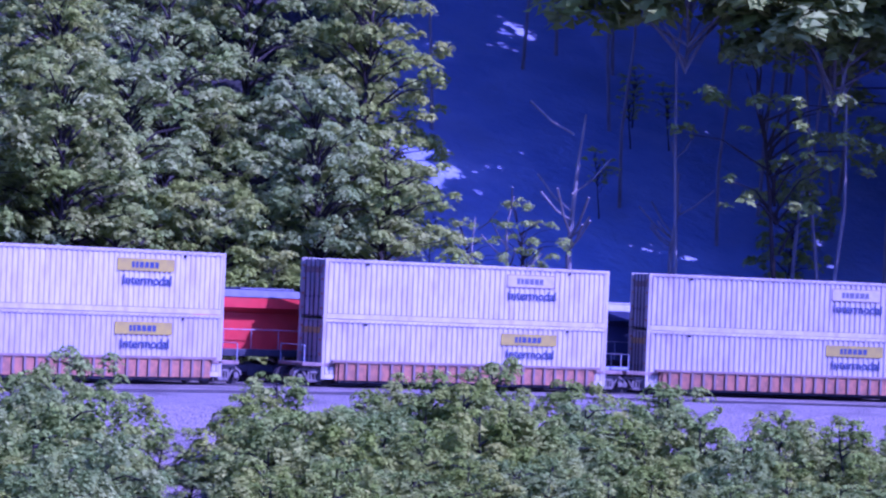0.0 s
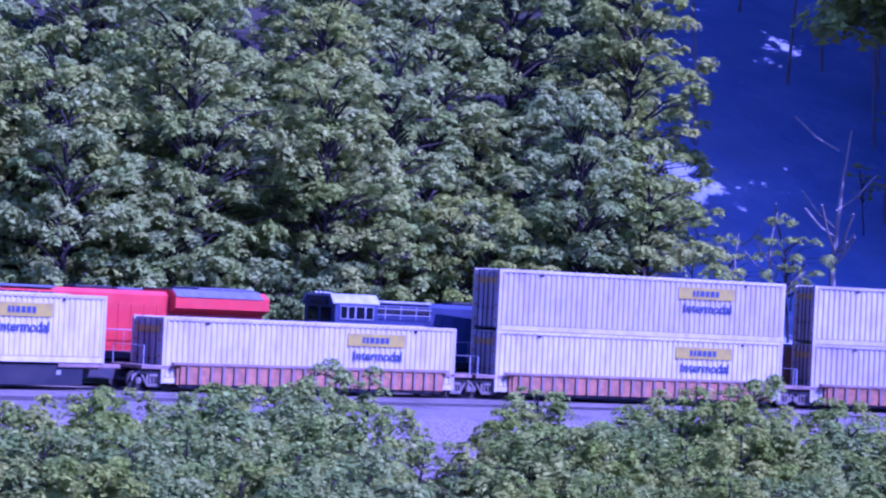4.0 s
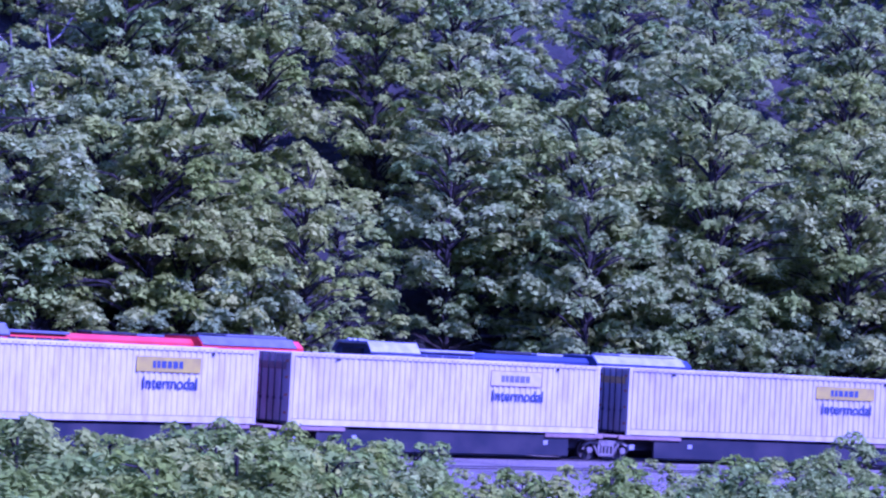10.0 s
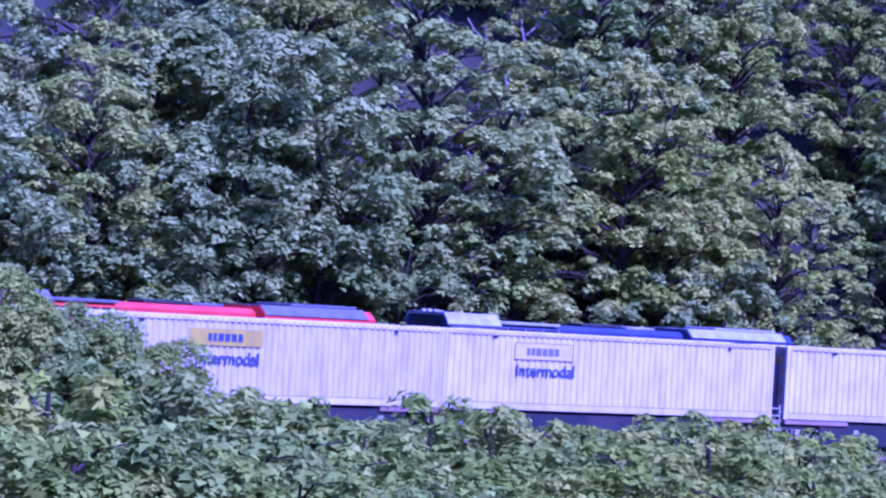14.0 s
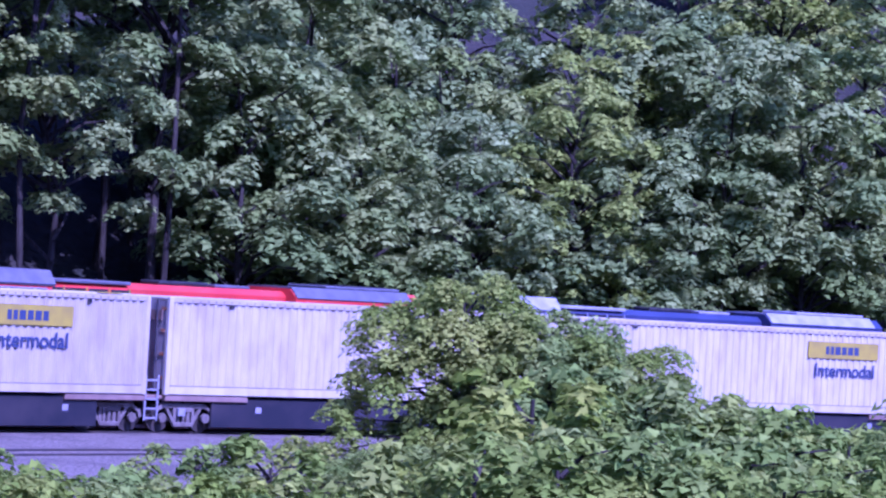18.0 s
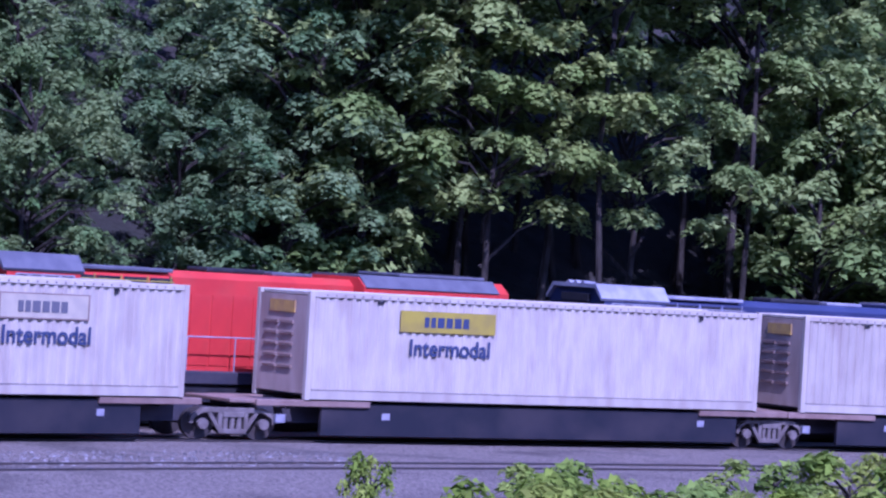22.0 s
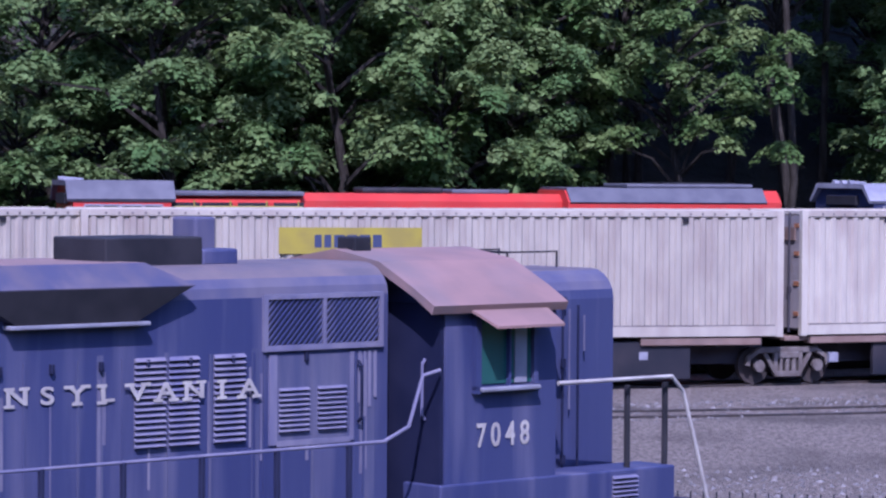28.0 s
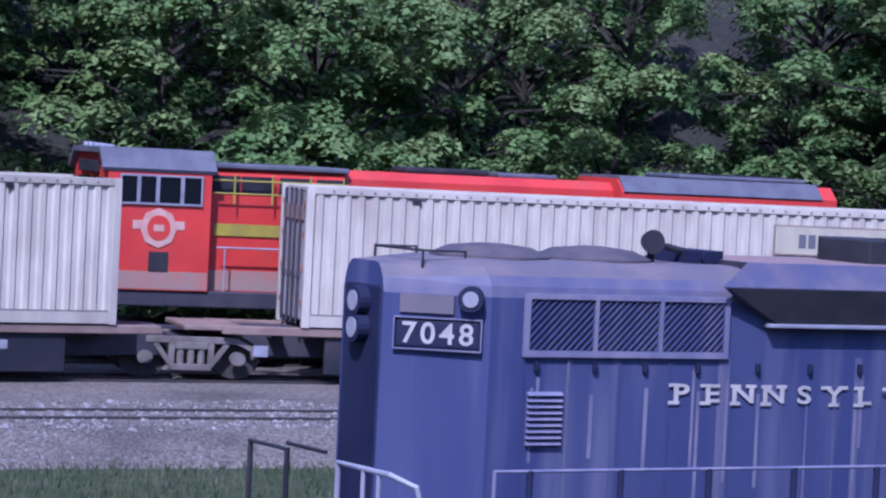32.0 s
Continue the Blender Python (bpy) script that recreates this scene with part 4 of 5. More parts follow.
def make_gondola(length):
    t = root("gondola_car", "rust-red ribbed gondola car behind the locomotives", "rail car", "gondola cars of the far train")
    e = length / 2 - 0.4
    for y in (-1.45, 1.45):
        s = 1 if y > 0 else -1
        side = part("side_wall", boxed(-e, e, min(y, y - s * 0.08), max(y, y - s * 0.08), 1.1, 3.1), M_RUST, t)
        part("top_chord", boxed(-e, e, min(y + s * 0.08, y - s * 0.1), max(y + s * 0.08, y - s * 0.1), 3.0, 3.16, bevel=0.02), M_SILVER, t, "pale worn top chord")
        me = None
        for k in range(18):
            if me is None:
                rib = part("rib", boxed(-0.09, 0.09, min(y, y + s * 0.11), max(y, y + s * 0.11), 1.1, 3.0), M_FRAME, side)
                me = rib.data
            else:
                rib = new("rib", me)
                rib.parent = side
            rib.location.x = -e + 0.3 + k * (2 * e - 0.6) / 17
    for d in (-1, 1):
        part("end_wall", boxed(*sorted((d * e, d * (e - 0.08))), -1.45, 1.45, 1.1, 3.1), M_RUST, t)
    part("floor", boxed(-e, e, -1.4, 1.4, 1.0, 1.12), M_DARK, t)
    part("sill", boxed(-e, e, -0.4, 0.4, 0.6, 1.0), M_DARK, t)
    truck_parts(t, e - 1.4)
    truck_parts(t, -e + 1.4)
    return t


def three_axle(t, x):
    for y in (-1.08, 1.08):
        bm = boxed(x - 2.0, x + 2.0, y - 0.08, y + 0.08, 0.45, 0.85, bevel=0.04)
        for k in (-1.6, 0, 1.6):
            box(bm, x + k - 0.28, x + k + 0.28, y - 0.12, y + 0.12, 0.3, 0.66)
        part("truck_side", bm, M_DARK, t)
    for k in (-1.6, 0, 1.6):
        bm = bmesh.new()
        for y in (-0.75, 0.75):
            tube(bm, (x + k, y - 0.07, 0.5), (x + k, y + 0.07, 0.5), 0.5, 20)
        tube(bm, (x + k, -1.0, 0.5), (x + k, 1.0, 0.5), 0.09, 8)
        part("wheelset", bm, M_WHEEL, t)


def make_locomotive(body, label, roof, red):
    """A modern six-axle road locomotive, cab to the left (+x)."""
    t = root("locomotive", label, "locomotive", "locomotives of the far train")
    part("frame", boxed(-9.8, 9.9, -1.45, 1.45, 1.25, 1.6, bevel=0.03), M_DARK if red else M_BLACK, t)
    part("fuel_tank", boxed(-3.2, 3.2, -1.35, 1.35, 0.42, 1.25, bevel=0.12), M_BLACK, t)
    three_axle(t, -6.4)
    three_axle(t, 6.4)
    # nose and cab
    bm = prism(bmesh.new(), [(-0.9, 1.6), (0.9, 1.6), (0.98, 2.9), (0.7, 3.25), (-0.7, 3.25), (-0.98, 2.9)], 8.5, 9.75)
    for v in bm.verts:
        if v.co.x > 9 and v.co.z > 2.5:
            v.co.x -= 0.45
    part("nose", bm, body, t)
    cab = part("cab", prism(bmesh.new(), [(-1.5, 1.6), (1.5, 1.6), (1.5, 4.12), (1.15, 4.5), (-1.15, 4.5), (-1.5, 4.12)], 6.2, 8.6), body, t)
    part("cab_roof", prism(bmesh.new(), [(-1.56, 4.18), (-1.52, 4.11), (-1.14, 4.48), (1.14, 4.48), (1.52, 4.11), (1.56, 4.18), (1.2, 4.60), (-1.2, 4.60)], 6.1, 8.75), roof, t, "grey sloping cab roof")
    for y in (-1.53, 1.53):
        s = 1 if y > 0 else -1
        for x0, x1 in ((6.45, 6.85), (6.93, 7.42), (7.5, 7.86), (7.94, 8.3)):
            win = part("cab_window", boxed(x0, x1, min(y, y - s * 0.06), max(y, y - s * 0.06), 3.46, 4.02), M_GLASS, cab)
            bm = bmesh.new()
            for a, b, c, d in ((x0 - 0.035, x0, 3.42, 4.06), (x1, x1 + 0.035, 3.42, 4.06), (x0, x1, 3.42, 3.46), (x0, x1, 4.02, 4.06)):
                box(bm, a, b, min(y, y + s * 0.025), max(y, y + s * 0.025), c, d)
            part("window_frame", bm, M_SILVER, win)
    for y0, y1 in ((-1.1, -0.15), (0.15, 1.1)):
        part("windscreen", boxed(8.58, 8.63, y0, y1, 3.35, 3.95), M_GLASS, cab)
    if red:
        bm = bmesh.new()
        tube(bm, (7.4, 1.5, 2.93), (7.4, 1.525, 2.93), 0.43, 8)
        box(bm, 6.8, 8.0, 1.5, 1.518, 2.9, 3.08)
        em = part("emblem", bm, M_EMBLEM, t, "pale round emblem with short wings")
        bm = bmesh.new()
        tube(bm, (7.4, 1.52, 2.93), (7.4, 1.535, 2.93), 0.27, 20)
        part("emblem_centre", bm, M_RED, em)
        box_b = bmesh.new()
        box(box_b, 7.28, 7.52, 1.535, 1.545, 2.86, 3.0)
        part("emblem_bar", box_b, M_EMBLEM, em)
        part("stripe", boxed(3.4, 6.0, 1.12, 1.135, 2.80, 3.06), M_YELLOW, t, "yellow side stripe")
        part("vent", boxed(7.15, 7.6, 1.5, 1.52, 2.0, 2.42), M_BLACK, t)
        part("lower_band", boxed(6.22, 8.58, 1.5, 1.506, 1.62, 2.0), M_GRIME, t, "grimy grey lower edge")
        part("cabinet_band", boxed(2.95, 6.18, 1.1, 1.106, 1.62, 2.05), M_GRIME, t)
    # electrical cabinet and hoods
    part("cabinet", prism(bmesh.new(), [(-1.1, 1.6), (1.1, 1.6), (1.1, 4.1), (0.95, 4.25), (-0.95, 4.25), (-1.1, 4.1)], 2.9, 6.2), body, t)
    part("cabinet_roof", boxed(2.8, 6.2, -1.12, 1.12, 4.25, 4.36, bevel=0.03), roof, t)
    bm = bmesh.new()
    for x in (3.2, 4.1, 5.0, 5.8):
        box(bm, x - 0.38, x + 0.38, 1.1, 1.13, 3.72, 4.1)
    part("intake_grilles", bm, M_BLACK, t)
    bm = bmesh.new()
    pipe(bm, [(2.9, 1.3, 3.72), (6.1, 1.3, 3.72)], 0.02)
    pipe(bm, [(2.9, 1.3, 4.0), (6.1, 1.3, 4.0)], 0.02)
    for x in (3.0, 3.8, 4.7, 5.6):
        pipe(bm, [(x, 1.3, 3.5), (x, 1.3, 4.15)], 0.022)
    part("service_rail", bm, M_YELLOW if red else M_SILVER, t)
    hood = part("engine_hood", prism(bmesh.new(), [(-0.95, 1.6), (0.95, 1.6), (0.95, 4.14), (0.72, 4.32), (-0.72, 4.32), (-0.95, 4.14)], -3.9, 2.9), body, t)
    me = None
    for k in range(9):
        x = -3.5 + k * 0.74
        if me is None:
            door = part("hood_door", boxed(-0.33, 0.33, 0.95, 0.975, 1.75, 3.7), body, hood)
            me = door.data
        else:
            door = new("hood_door", me)
            door.parent = hood
        door.location.x = x
    part("exhaust_housing", boxed(-0.9, 1.2, -0.5, 0.5, 4.32, 4.46, bevel=0.05), M_BLACK, t)
    part("walkway_step", boxed(-2.6, -1.1, -0.6, 0.6, 4.32, 4.42, bevel=0.03), roof, t)
    rad = part("radiator", prism(bmesh.new(), [(-0.95, 1.6), (0.95, 1.6), (0.95, 3.35), (1.46, 3.62), (1.46, 4.14), (1.1, 4.42), (-1.1, 4.42), (-1.46, 4.14), (-1.46, 3.62), (-0.95, 3.35)], -9.6, -3.9), body, t)
    part("radiator_roof", prism(bmesh.new(), [(1.50, 4.14), (1.46, 4.10), (1.1, 4.40), (-1.1, 4.40), (-1.46, 4.10), (-1.50, 4.14), (-1.12, 4.48), (1.12, 4.48)], -9.2, -3.95), roof, t, "grey radiator roof")
    part("fan_deck", boxed(-9.0, -5.6, -1.0, 1.0, 4.48, 4.58, bevel=0.04), M_ROOF if red else M_SILVER, t)
    part("fan_grille", boxed(-8.6, -6.6, -0.8, 0.8, 4.58, 4.61), M_BLACK, rad)
    bm = bmesh.new()
    for y in (-0.4, 0.0, 0.4):
        tube(bm, (8.7, y, 4.6), (8.2, y, 4.62), 0.09, 10, 0.03)
    box(bm, 8.0, 8.3, -0.5, 0.5, 4.5, 4.6)
    part("horn", bm, M_SILVER, t)
    part("number_board", boxed(8.6, 8.72, -0.75, 0.75, 4.05, 4.3, bevel=0.02), M_BLACK, t)
    bm = bmesh.new()
    for s in (-1, 1):
        y = s * 1.42
        pipe(bm, [(-9.5, y, 2.55), (6.0, y, 2.55)], 0.022)
        for x in np.arange(-9.5, 6.1, 1.7):
            pipe(bm, [(float(x), y, 1.6), (float(x), y, 2.55)], 0.02)
    part("handrail", bm, M_SILVER, t)
    for x in (-9.9, 9.9):
        part("step", boxed(x - 0.12, x + 0.12, 1.0, 1.45, 0.5, 1.3), M_BLACK, t)
        part("coupler", boxed(x - 0.35, x + 0.35, -0.15, 0.15, 0.7, 1.0, bevel=0.03), M_DARK, t)
    return t


# ---- the old locomotive on show: x runs along it to the right, y away from the viewer ----
SHOW = pose(-27.69, 7.10, -0.43, 0, 0, 105.82)
NEAR = Matrix(((1, 0, 0, 0), (0, 0, -1, 0), (0, 1, 0, 0), (0, 0, 0, 1)))


def grille(name, x0, x1, z0, z1, parent, panes):
    """A framed opening with slanting slats."""
    g = part(name, boxed(x0, x1, -0.012, 0.03, z0, z1), M_BLACK, parent)
    bm = bmesh.new()
    for a, b, c, d in ((x0 - 0.05, x1 + 0.05, z0 - 0.06, z0), (x0 - 0.05, x1 + 0.05, z1, z1 + 0.05), (x0 - 0.05, x0, z0, z1), (x1, x1 + 0.05, z0, z1)):
        box(bm, a, b, -0.045, 0.0, c, d)
    for k in range(1, panes):
        x = x0 + (x1 - x0) * k / panes
        box(bm, x - 0.02, x + 0.02, -0.045, 0.0, z0, z1)
    part("grille_frame", bm, M_FADED, g)
    bm = bmesh.new()
    step, h = 0.075, z1 - z0
    x = x0 - h
    while x < x1:
        a, b = max(x, x0), min(x + h, x1)
        if b - a > 0.02:
            p, q = Vector((a, -0.03, z0 + (a - x))), Vector((b, -0.03, z0 + (b - x)))
            d = Vector((0.0065, 0, -0.0065))
            vs = [bm.verts.new(v) for v in (p - d, q - d, q + d, p + d)]
            bm.faces.new(vs)
            lo = [bm.verts.new(v.co + Vector((0, 0.02, 0))) for v in vs]
            for k in range(4):
                bm.faces.new((vs[k - 1], vs[k], lo[k], lo[k - 1]))
        x += step
    bmesh.ops.recalc_face_normals(bm, faces=bm.faces[:])
    part("slats", bm, M_OLD, g)
    return g


def louvre(x0, x1, z0, z1, n, parent):
    bm = bmesh.new()
    for k in range(n):
        z = z0 + (k + 0.5) * (z1 - z0) / n
        d = (z1 - z0) / n * 0.42
        vs = [bm.verts.new(p) for p in ((x0, -0.005, z + d), (x1, -0.005, z + d), (x1, -0.05, z - d * 0.4), (x0, -0.05, z - d * 0.4), (x0, -0.005, z - d), (x1, -0.005, z - d))]
        bm.faces.new((vs[0], vs[1], vs[2], vs[3]))
        bm.faces.new((vs[3], vs[2], vs[5], vs[4])).material_index = 1
        bm.faces.new((vs[0], vs[3], vs[4]))
        bm.faces.new((vs[1], vs[5], vs[2]))
    bmesh.ops.recalc_face_normals(bm, faces=bm.faces[:])
    return part("louvre", bm, [M_FADED, M_BLACK], parent)


def hood_profile(w=1.9, top=4.44, r=0.42):
    pts = [(0, 1.6), (w, 1.6)]
    for k in range(6):
        a = k / 5 * math.pi / 2
        pts.append((w - r + r * math.cos(a), top - r * 0.8 + r * 0.8 * math.sin(a)))
    for k in range(6):
        a = math.pi / 2 + k / 5 * math.pi / 2
        pts.append((r + r * math.cos(a), top - r * 0.8 + r * 0.8 * math.sin(a)))
    return pts


def slab_letter(ch, x, z, out, parent):
    """A painted letter with slab serifs at the feet of its stems."""
    h = 0.084
    feet = {"P": [(-0.075, 1), (-0.075, -1)], "E": [(-0.075, 1), (-0.075, -1)], "N": [(-0.09, 1), (-0.09, -1), (0.09, 1)], "Y": [(-0.1, 1), (0.1, 1), (0, -1)],
            "L": [(-0.06, 1), (-0.06, -1)], "V": [(-0.1, 1), (0.1, 1)], "A": [(-0.1, -1), (0.1, -1)], "I": [(0, 1), (0, -1)], "S": []}[ch]
    base = letters("letter", ch, 0.31, 0.004, M_LETTER, parent, Matrix.Translation((x, -out, z)) @ NEAR @ Matrix.Diagonal((1.2, 0.78, 1, 1)), 1.0, 0.006)
    for dx, d in feet:
        part("serif", boxed(x + dx - 0.06, x + dx + 0.06, -out - 0.0045, -out + 0.004, z + d * h - 0.016, z + d * h + 0.016), M_LETTER, base)


def build_show_locomotive():
    t = root("display_locomotive", "faded blue road-switcher locomotive with cream lettering, on show", "locomotive")
    t.matrix_basis = SHOW
    w = 1.9
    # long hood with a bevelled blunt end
    # Shoulder faces get the paler tone, roof faces the browner one, by height.
    def top_by_height(bm):
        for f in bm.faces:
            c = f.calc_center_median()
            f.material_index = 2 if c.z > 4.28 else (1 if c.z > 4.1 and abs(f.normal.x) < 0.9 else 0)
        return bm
    hood = part("long_hood", top_by_height(prism(bmesh.new(), hood_profile(), 0.0, 8.07)), [M_OLD, M_EDGE, M_OLDTOP], t)
    bm = prism(bmesh.new(), hood_profile(), -0.84, 0.0)
    for v in bm.verts:
        if v.co.x < -0.5:
            v.co.y = w / 2 + (v.co.y - w / 2) * 0.42
            if v.co.z > 4.2:
                v.co.z -= 0.06
    part("hood_end", top_by_height(bm), [M_OLD, M_EDGE, M_OLDTOP], hood)
    # blunt end: dark centre panel, lamps and number board
    end = part("end_panel", boxed(-0.86, -0.79, w / 2 - 0.37, w / 2 + 0.34, 1.62, 4.16, bevel=0.02), M_OLDDARK, hood, "dark navy end door")
    for z in (4.0, 3.75):
        bm = tube(bmesh.new(), (-0.98, w / 2 - 0.06, z), (-0.84, w / 2 - 0.06, z), 0.14, 18)
        lamp = part("headlight", bm, M_OLDDARK, end)
        part("lens", tube(bmesh.new(), (-0.99, w / 2 - 0.06, z), (-0.975, w / 2 - 0.06, z), 0.095, 18), M_LAMP, lamp)
    # the slanted corner carries the number
    a, b = Vector((-0.80, w / 2 - 0.40, 0)), Vector((0.0, 0.0, 0))
    along = (b - a).normalized()
    out = Vector((along.y, -along.x, 0))
    if out.y > 0:
        out = -out
    mid = (a + b) / 2
    corner = Matrix(((along.x, 0, out.x, mid.x), (along.y, 0, out.y, mid.y), (0, 1, 0, 0), (0, 0, 0, 1)))
    bm = boxed(-0.40, 0.40, 3.60, 3.88, 0.01, 0.05, bevel=0.03)
    bm.transform(corner)
    board = part("number_board", bm, M_OLDDARK, hood)
    bm = bmesh.new()
    for q in ((-0.412, 0.412, 3.588, 3.60), (-0.412, 0.412, 3.88, 3.892), (-0.412, -0.40, 3.60, 3.88), (0.40, 0.412, 3.60, 3.88)):
        box(bm, *q, 0.01, 0.07)
    bm.transform(corner)
    part("board_frame", bm, M_FADED, board)
    letters("number", "7048", 0.30, 0.004, M_LETTER, board, corner @ Matrix.Translation((0, 3.735, 0.056)) @ Matrix.Diagonal((0.95, 0.92, 1, 1)), 1.25, 0.004)
    bm = boxed(-0.36, 0.14, 3.93, 4.10, 0.0, 0.045)
    bm.transform(corner)
    part("primer_patch", bm, M_OLDTOP, hood, "brown-grey patch of bare primer")
    bm = tube(bmesh.new(), (0.30, 4.08, -0.02), (0.30, 4.08, 0.14), 0.12, 16)
    bm.transform(corner)
    ml = part("marker_lamp", bm, M_OLDDARK, hood)
    bm = tube(bmesh.new(), (0.30, 4.08, 0.14), (0.30, 4.08, 0.16), 0.075, 16)
    bm.transform(corner)
    part("lens", bm, M_LAMP, ml)
    # cab
    cab = part("cab", boxed(8.40, 10.09, -0.55, 2.45, 1.6, 3.91), M_OLD, t)
    bm = bmesh.new()
    prof = [(-0.68, 3.99), (-0.64, 3.90), (-0.36, 4.07), (0.2, 4.33), (0.95, 4.43), (1.7, 4.33), (2.26, 4.07), (2.54, 3.90), (2.58, 3.99), (2.26, 4.17), (1.7, 4.44), (0.95, 4.56), (0.2, 4.44), (-0.36, 4.17)]
    prism(bm, prof, 8.12, 10.15)
    part("cab_roof", bm, M_OLDROOF, cab, "rusty pink arched cab roof")
    bm = bmesh.new()
    prism(bm, [(-0.55, 3.89), (2.45, 3.89), (1.7, 4.35), (0.95, 4.46), (0.2, 4.35)], 8.42, 10.05)
    part("cab_gable", bm, M_OLD, cab)
    # Rear wall and hood core coloured dark navy for the shade behind the cab.
    part("rear_wall", boxed(8.355, 8.40, -0.53, 2.43, 1.6, 4.0), M_OLDDARK, cab, "rear wall coloured dark navy to stand for its shade")
    part("hood_core", boxed(8.07, 8.355, 0.35, 1.55, 1.6, 4.2), M_OLDDARK, hood)
    bm = bmesh.new()
    pipe(bm, [(8.34, -0.3, 2.75), (8.30, -0.3, 2.8), (8.30, -0.3, 3.35), (8.34, -0.3, 3.4)], 0.018)
    part("door_grab", bm, M_FADED, cab)
    win = part("cab_window", boxed(8.88, 9.68, -0.57, -0.53, 3.12, 3.84), M_CABGLASS, cab)
    bm = bmesh.new()
    for q in ((8.80, 8.88, 3.06, 3.88), (9.68, 9.75, 3.06, 3.88), (8.80, 9.75, 3.02, 3.10), (8.80, 9.75, 3.84, 3.88), (9.30, 9.33, 3.10, 3.84)):
        box(bm, q[0], q[1], -0.62, -0.54, q[2], q[3])
    part("window_frame", bm, M_OLD, win)
    part("arm_rest", boxed(8.86, 9.74, -0.68, -0.55, 3.04, 3.09, bevel=0.015), M_SILVER, win)
    part("curtain", boxed(9.42, 9.60, -0.585, -0.572, 3.12, 3.84), M_SILVER, win, "pale curtain behind the pane")
    bm = bmesh.new()
    vs = [bm.verts.new(p) for p in ((8.70, -0.64, 3.94), (9.85, -0.64, 3.94), (9.82, -0.95, 3.77), (8.80, -0.95, 3.77))]
    bm.faces.new(vs)
    lo = [bm.verts.new(v.co - Vector((0, 0, 0.03))) for v in vs]
    bm.faces.new(lo[::-1])
    for k in range(4):
        bm.faces.new((vs[k - 1], vs[k], lo[k], lo[k - 1]))
    bmesh.ops.recalc_face_normals(bm, faces=bm.faces[:])
    part("sunshade", bm, M_OLDROOF, cab, "pinkish tilted sunshade over the window")
    letters("cab_number", "7048", 0.36, 0.004, M_LETTER, cab, Matrix.Translation((9.27, -0.558, 2.55)) @ NEAR @ Matrix.Diagonal((0.82, 1, 1, 1)), 1.5, 0.006)
    # short hood
    bm = prism(bmesh.new(), [(y + 0.0, z - 0.12 if z > 2 else z) for y, z in hood_profile(1.9, 4.42)], 10.09, 11.7)
    for v in bm.verts:
        if v.co.x > 11.2:
            v.co.y = w / 2 + (v.co.y - w / 2) * 0.88
    nose = part("short_hood", top_by_height(bm), [M_OLD, M_EDGE, M_OLDTOP], t)
    for x in (10.35, 10.75, 11.0):
        part("door_seam", boxed(x - 0.012, x + 0.012, -0.012, 0.004, 1.75, 3.9), M_OLDDARK, nose)
    for z in (2.1, 3.2, 3.9):
        part("hinge", boxed(10.72, 10.78, -0.03, 0.0, z, z + 0.1), M_OLDDARK, nose)
    # hood roof fittings: fans, dynamic brake bulge, stack, horn
    for x in (0.5, 1.65):
        bm = bmesh.new()
        for r0, r1, z0, z1 in ((0.58, 0.58, 4.38, 4.46), (0.58, 0.40, 4.46, 4.54), (0.40, 0.12, 4.54, 4.57)):
            tube(bm, (x, w / 2, z0), (x, w / 2, z1), r0, 24, r1)
        part("fan", bm, M_FAN, t, "sooty round roof fan")
    bulge = bmesh.new()
    prof = [(-0.08, 3.90), (0.1, 3.86), (w - 0.1, 3.86), (w + 0.08, 3.90), (w + 0.16, 4.26), (w - 0.1, 4.49), (0.1, 4.49), (-0.16, 4.26)]
    prism(bulge, prof, 2.45, 5.3)
    for v in bulge.verts:
        k = 0.75 if v.co.z < 4.0 else (0.0 if v.co.z < 4.3 else 0.45)
        v.co.x += k if v.co.x < 3.5 else -k
    bulge.normal_update()
    for f in bulge.faces:
        f.material_index = 1 if f.calc_center_median().z > 4.45 else 0
    blister = part("brake_bulge", bulge, [M_BULGE, M_OLDROOF], t, "bulging roof housing with a dark intake")
    # Flat black face in place of the shade inside the open intake.
    bm = bmesh.new()
    vs = [bm.verts.new(p) for p in ((2.5, -0.172, 4.25), (5.25, -0.172, 4.25), (4.6, -0.098, 3.905), (3.15, -0.098, 3.905))]
    bm.faces.new(vs)
    lo = [bm.verts.new(v.co + Vector((0, 0.02, 0))) for v in vs]
    for k in range(4):
        bm.faces.new((vs[k - 1], vs[k], lo[k], lo[k - 1]))
    bmesh.ops.recalc_face_normals(bm, faces=bm.faces[:])
    part("intake", bm, M_BLACK, blister)
    part("intake_sill", boxed(3.05, 4.75, -0.14, 0.0, 3.87, 3.91, bevel=0.01), M_SILVER, blister)
    bm = boxed(4.66, 5.92, 0.5, 1.4, 4.42, 4.73, bevel=0.02)
    part("exhaust_box", bm, M_BLACK, t, "black exhaust box on the roof")
    part("stack_cover", boxed(5.98, 6.26, 0.7, 1.1, 4.42, 4.93, bevel=0.03), M_EDGE, t)
    part("stack_base", boxed(5.92, 6.4, 0.5, 1.4, 4.42, 4.6, bevel=0.03), M_OLD, t)
    part("roof_vent", boxed(8.3, 8.55, 0.8, 1.1, 4.5, 4.69, bevel=0.02), M_BLACK, t)
    bm = tube(bmesh.new(), (2.14, 0.62, 4.64), (2.16, 0.7, 4.64), 0.12, 20, 0.1)
    tube(bm, (2.16, 0.7, 4.64), (2.2, 0.78, 4.63), 0.1, 20, 0.04)
    tube(bm, (2.2, 0.75, 4.63), (2.7, 0.75, 4.53), 0.035, 8)
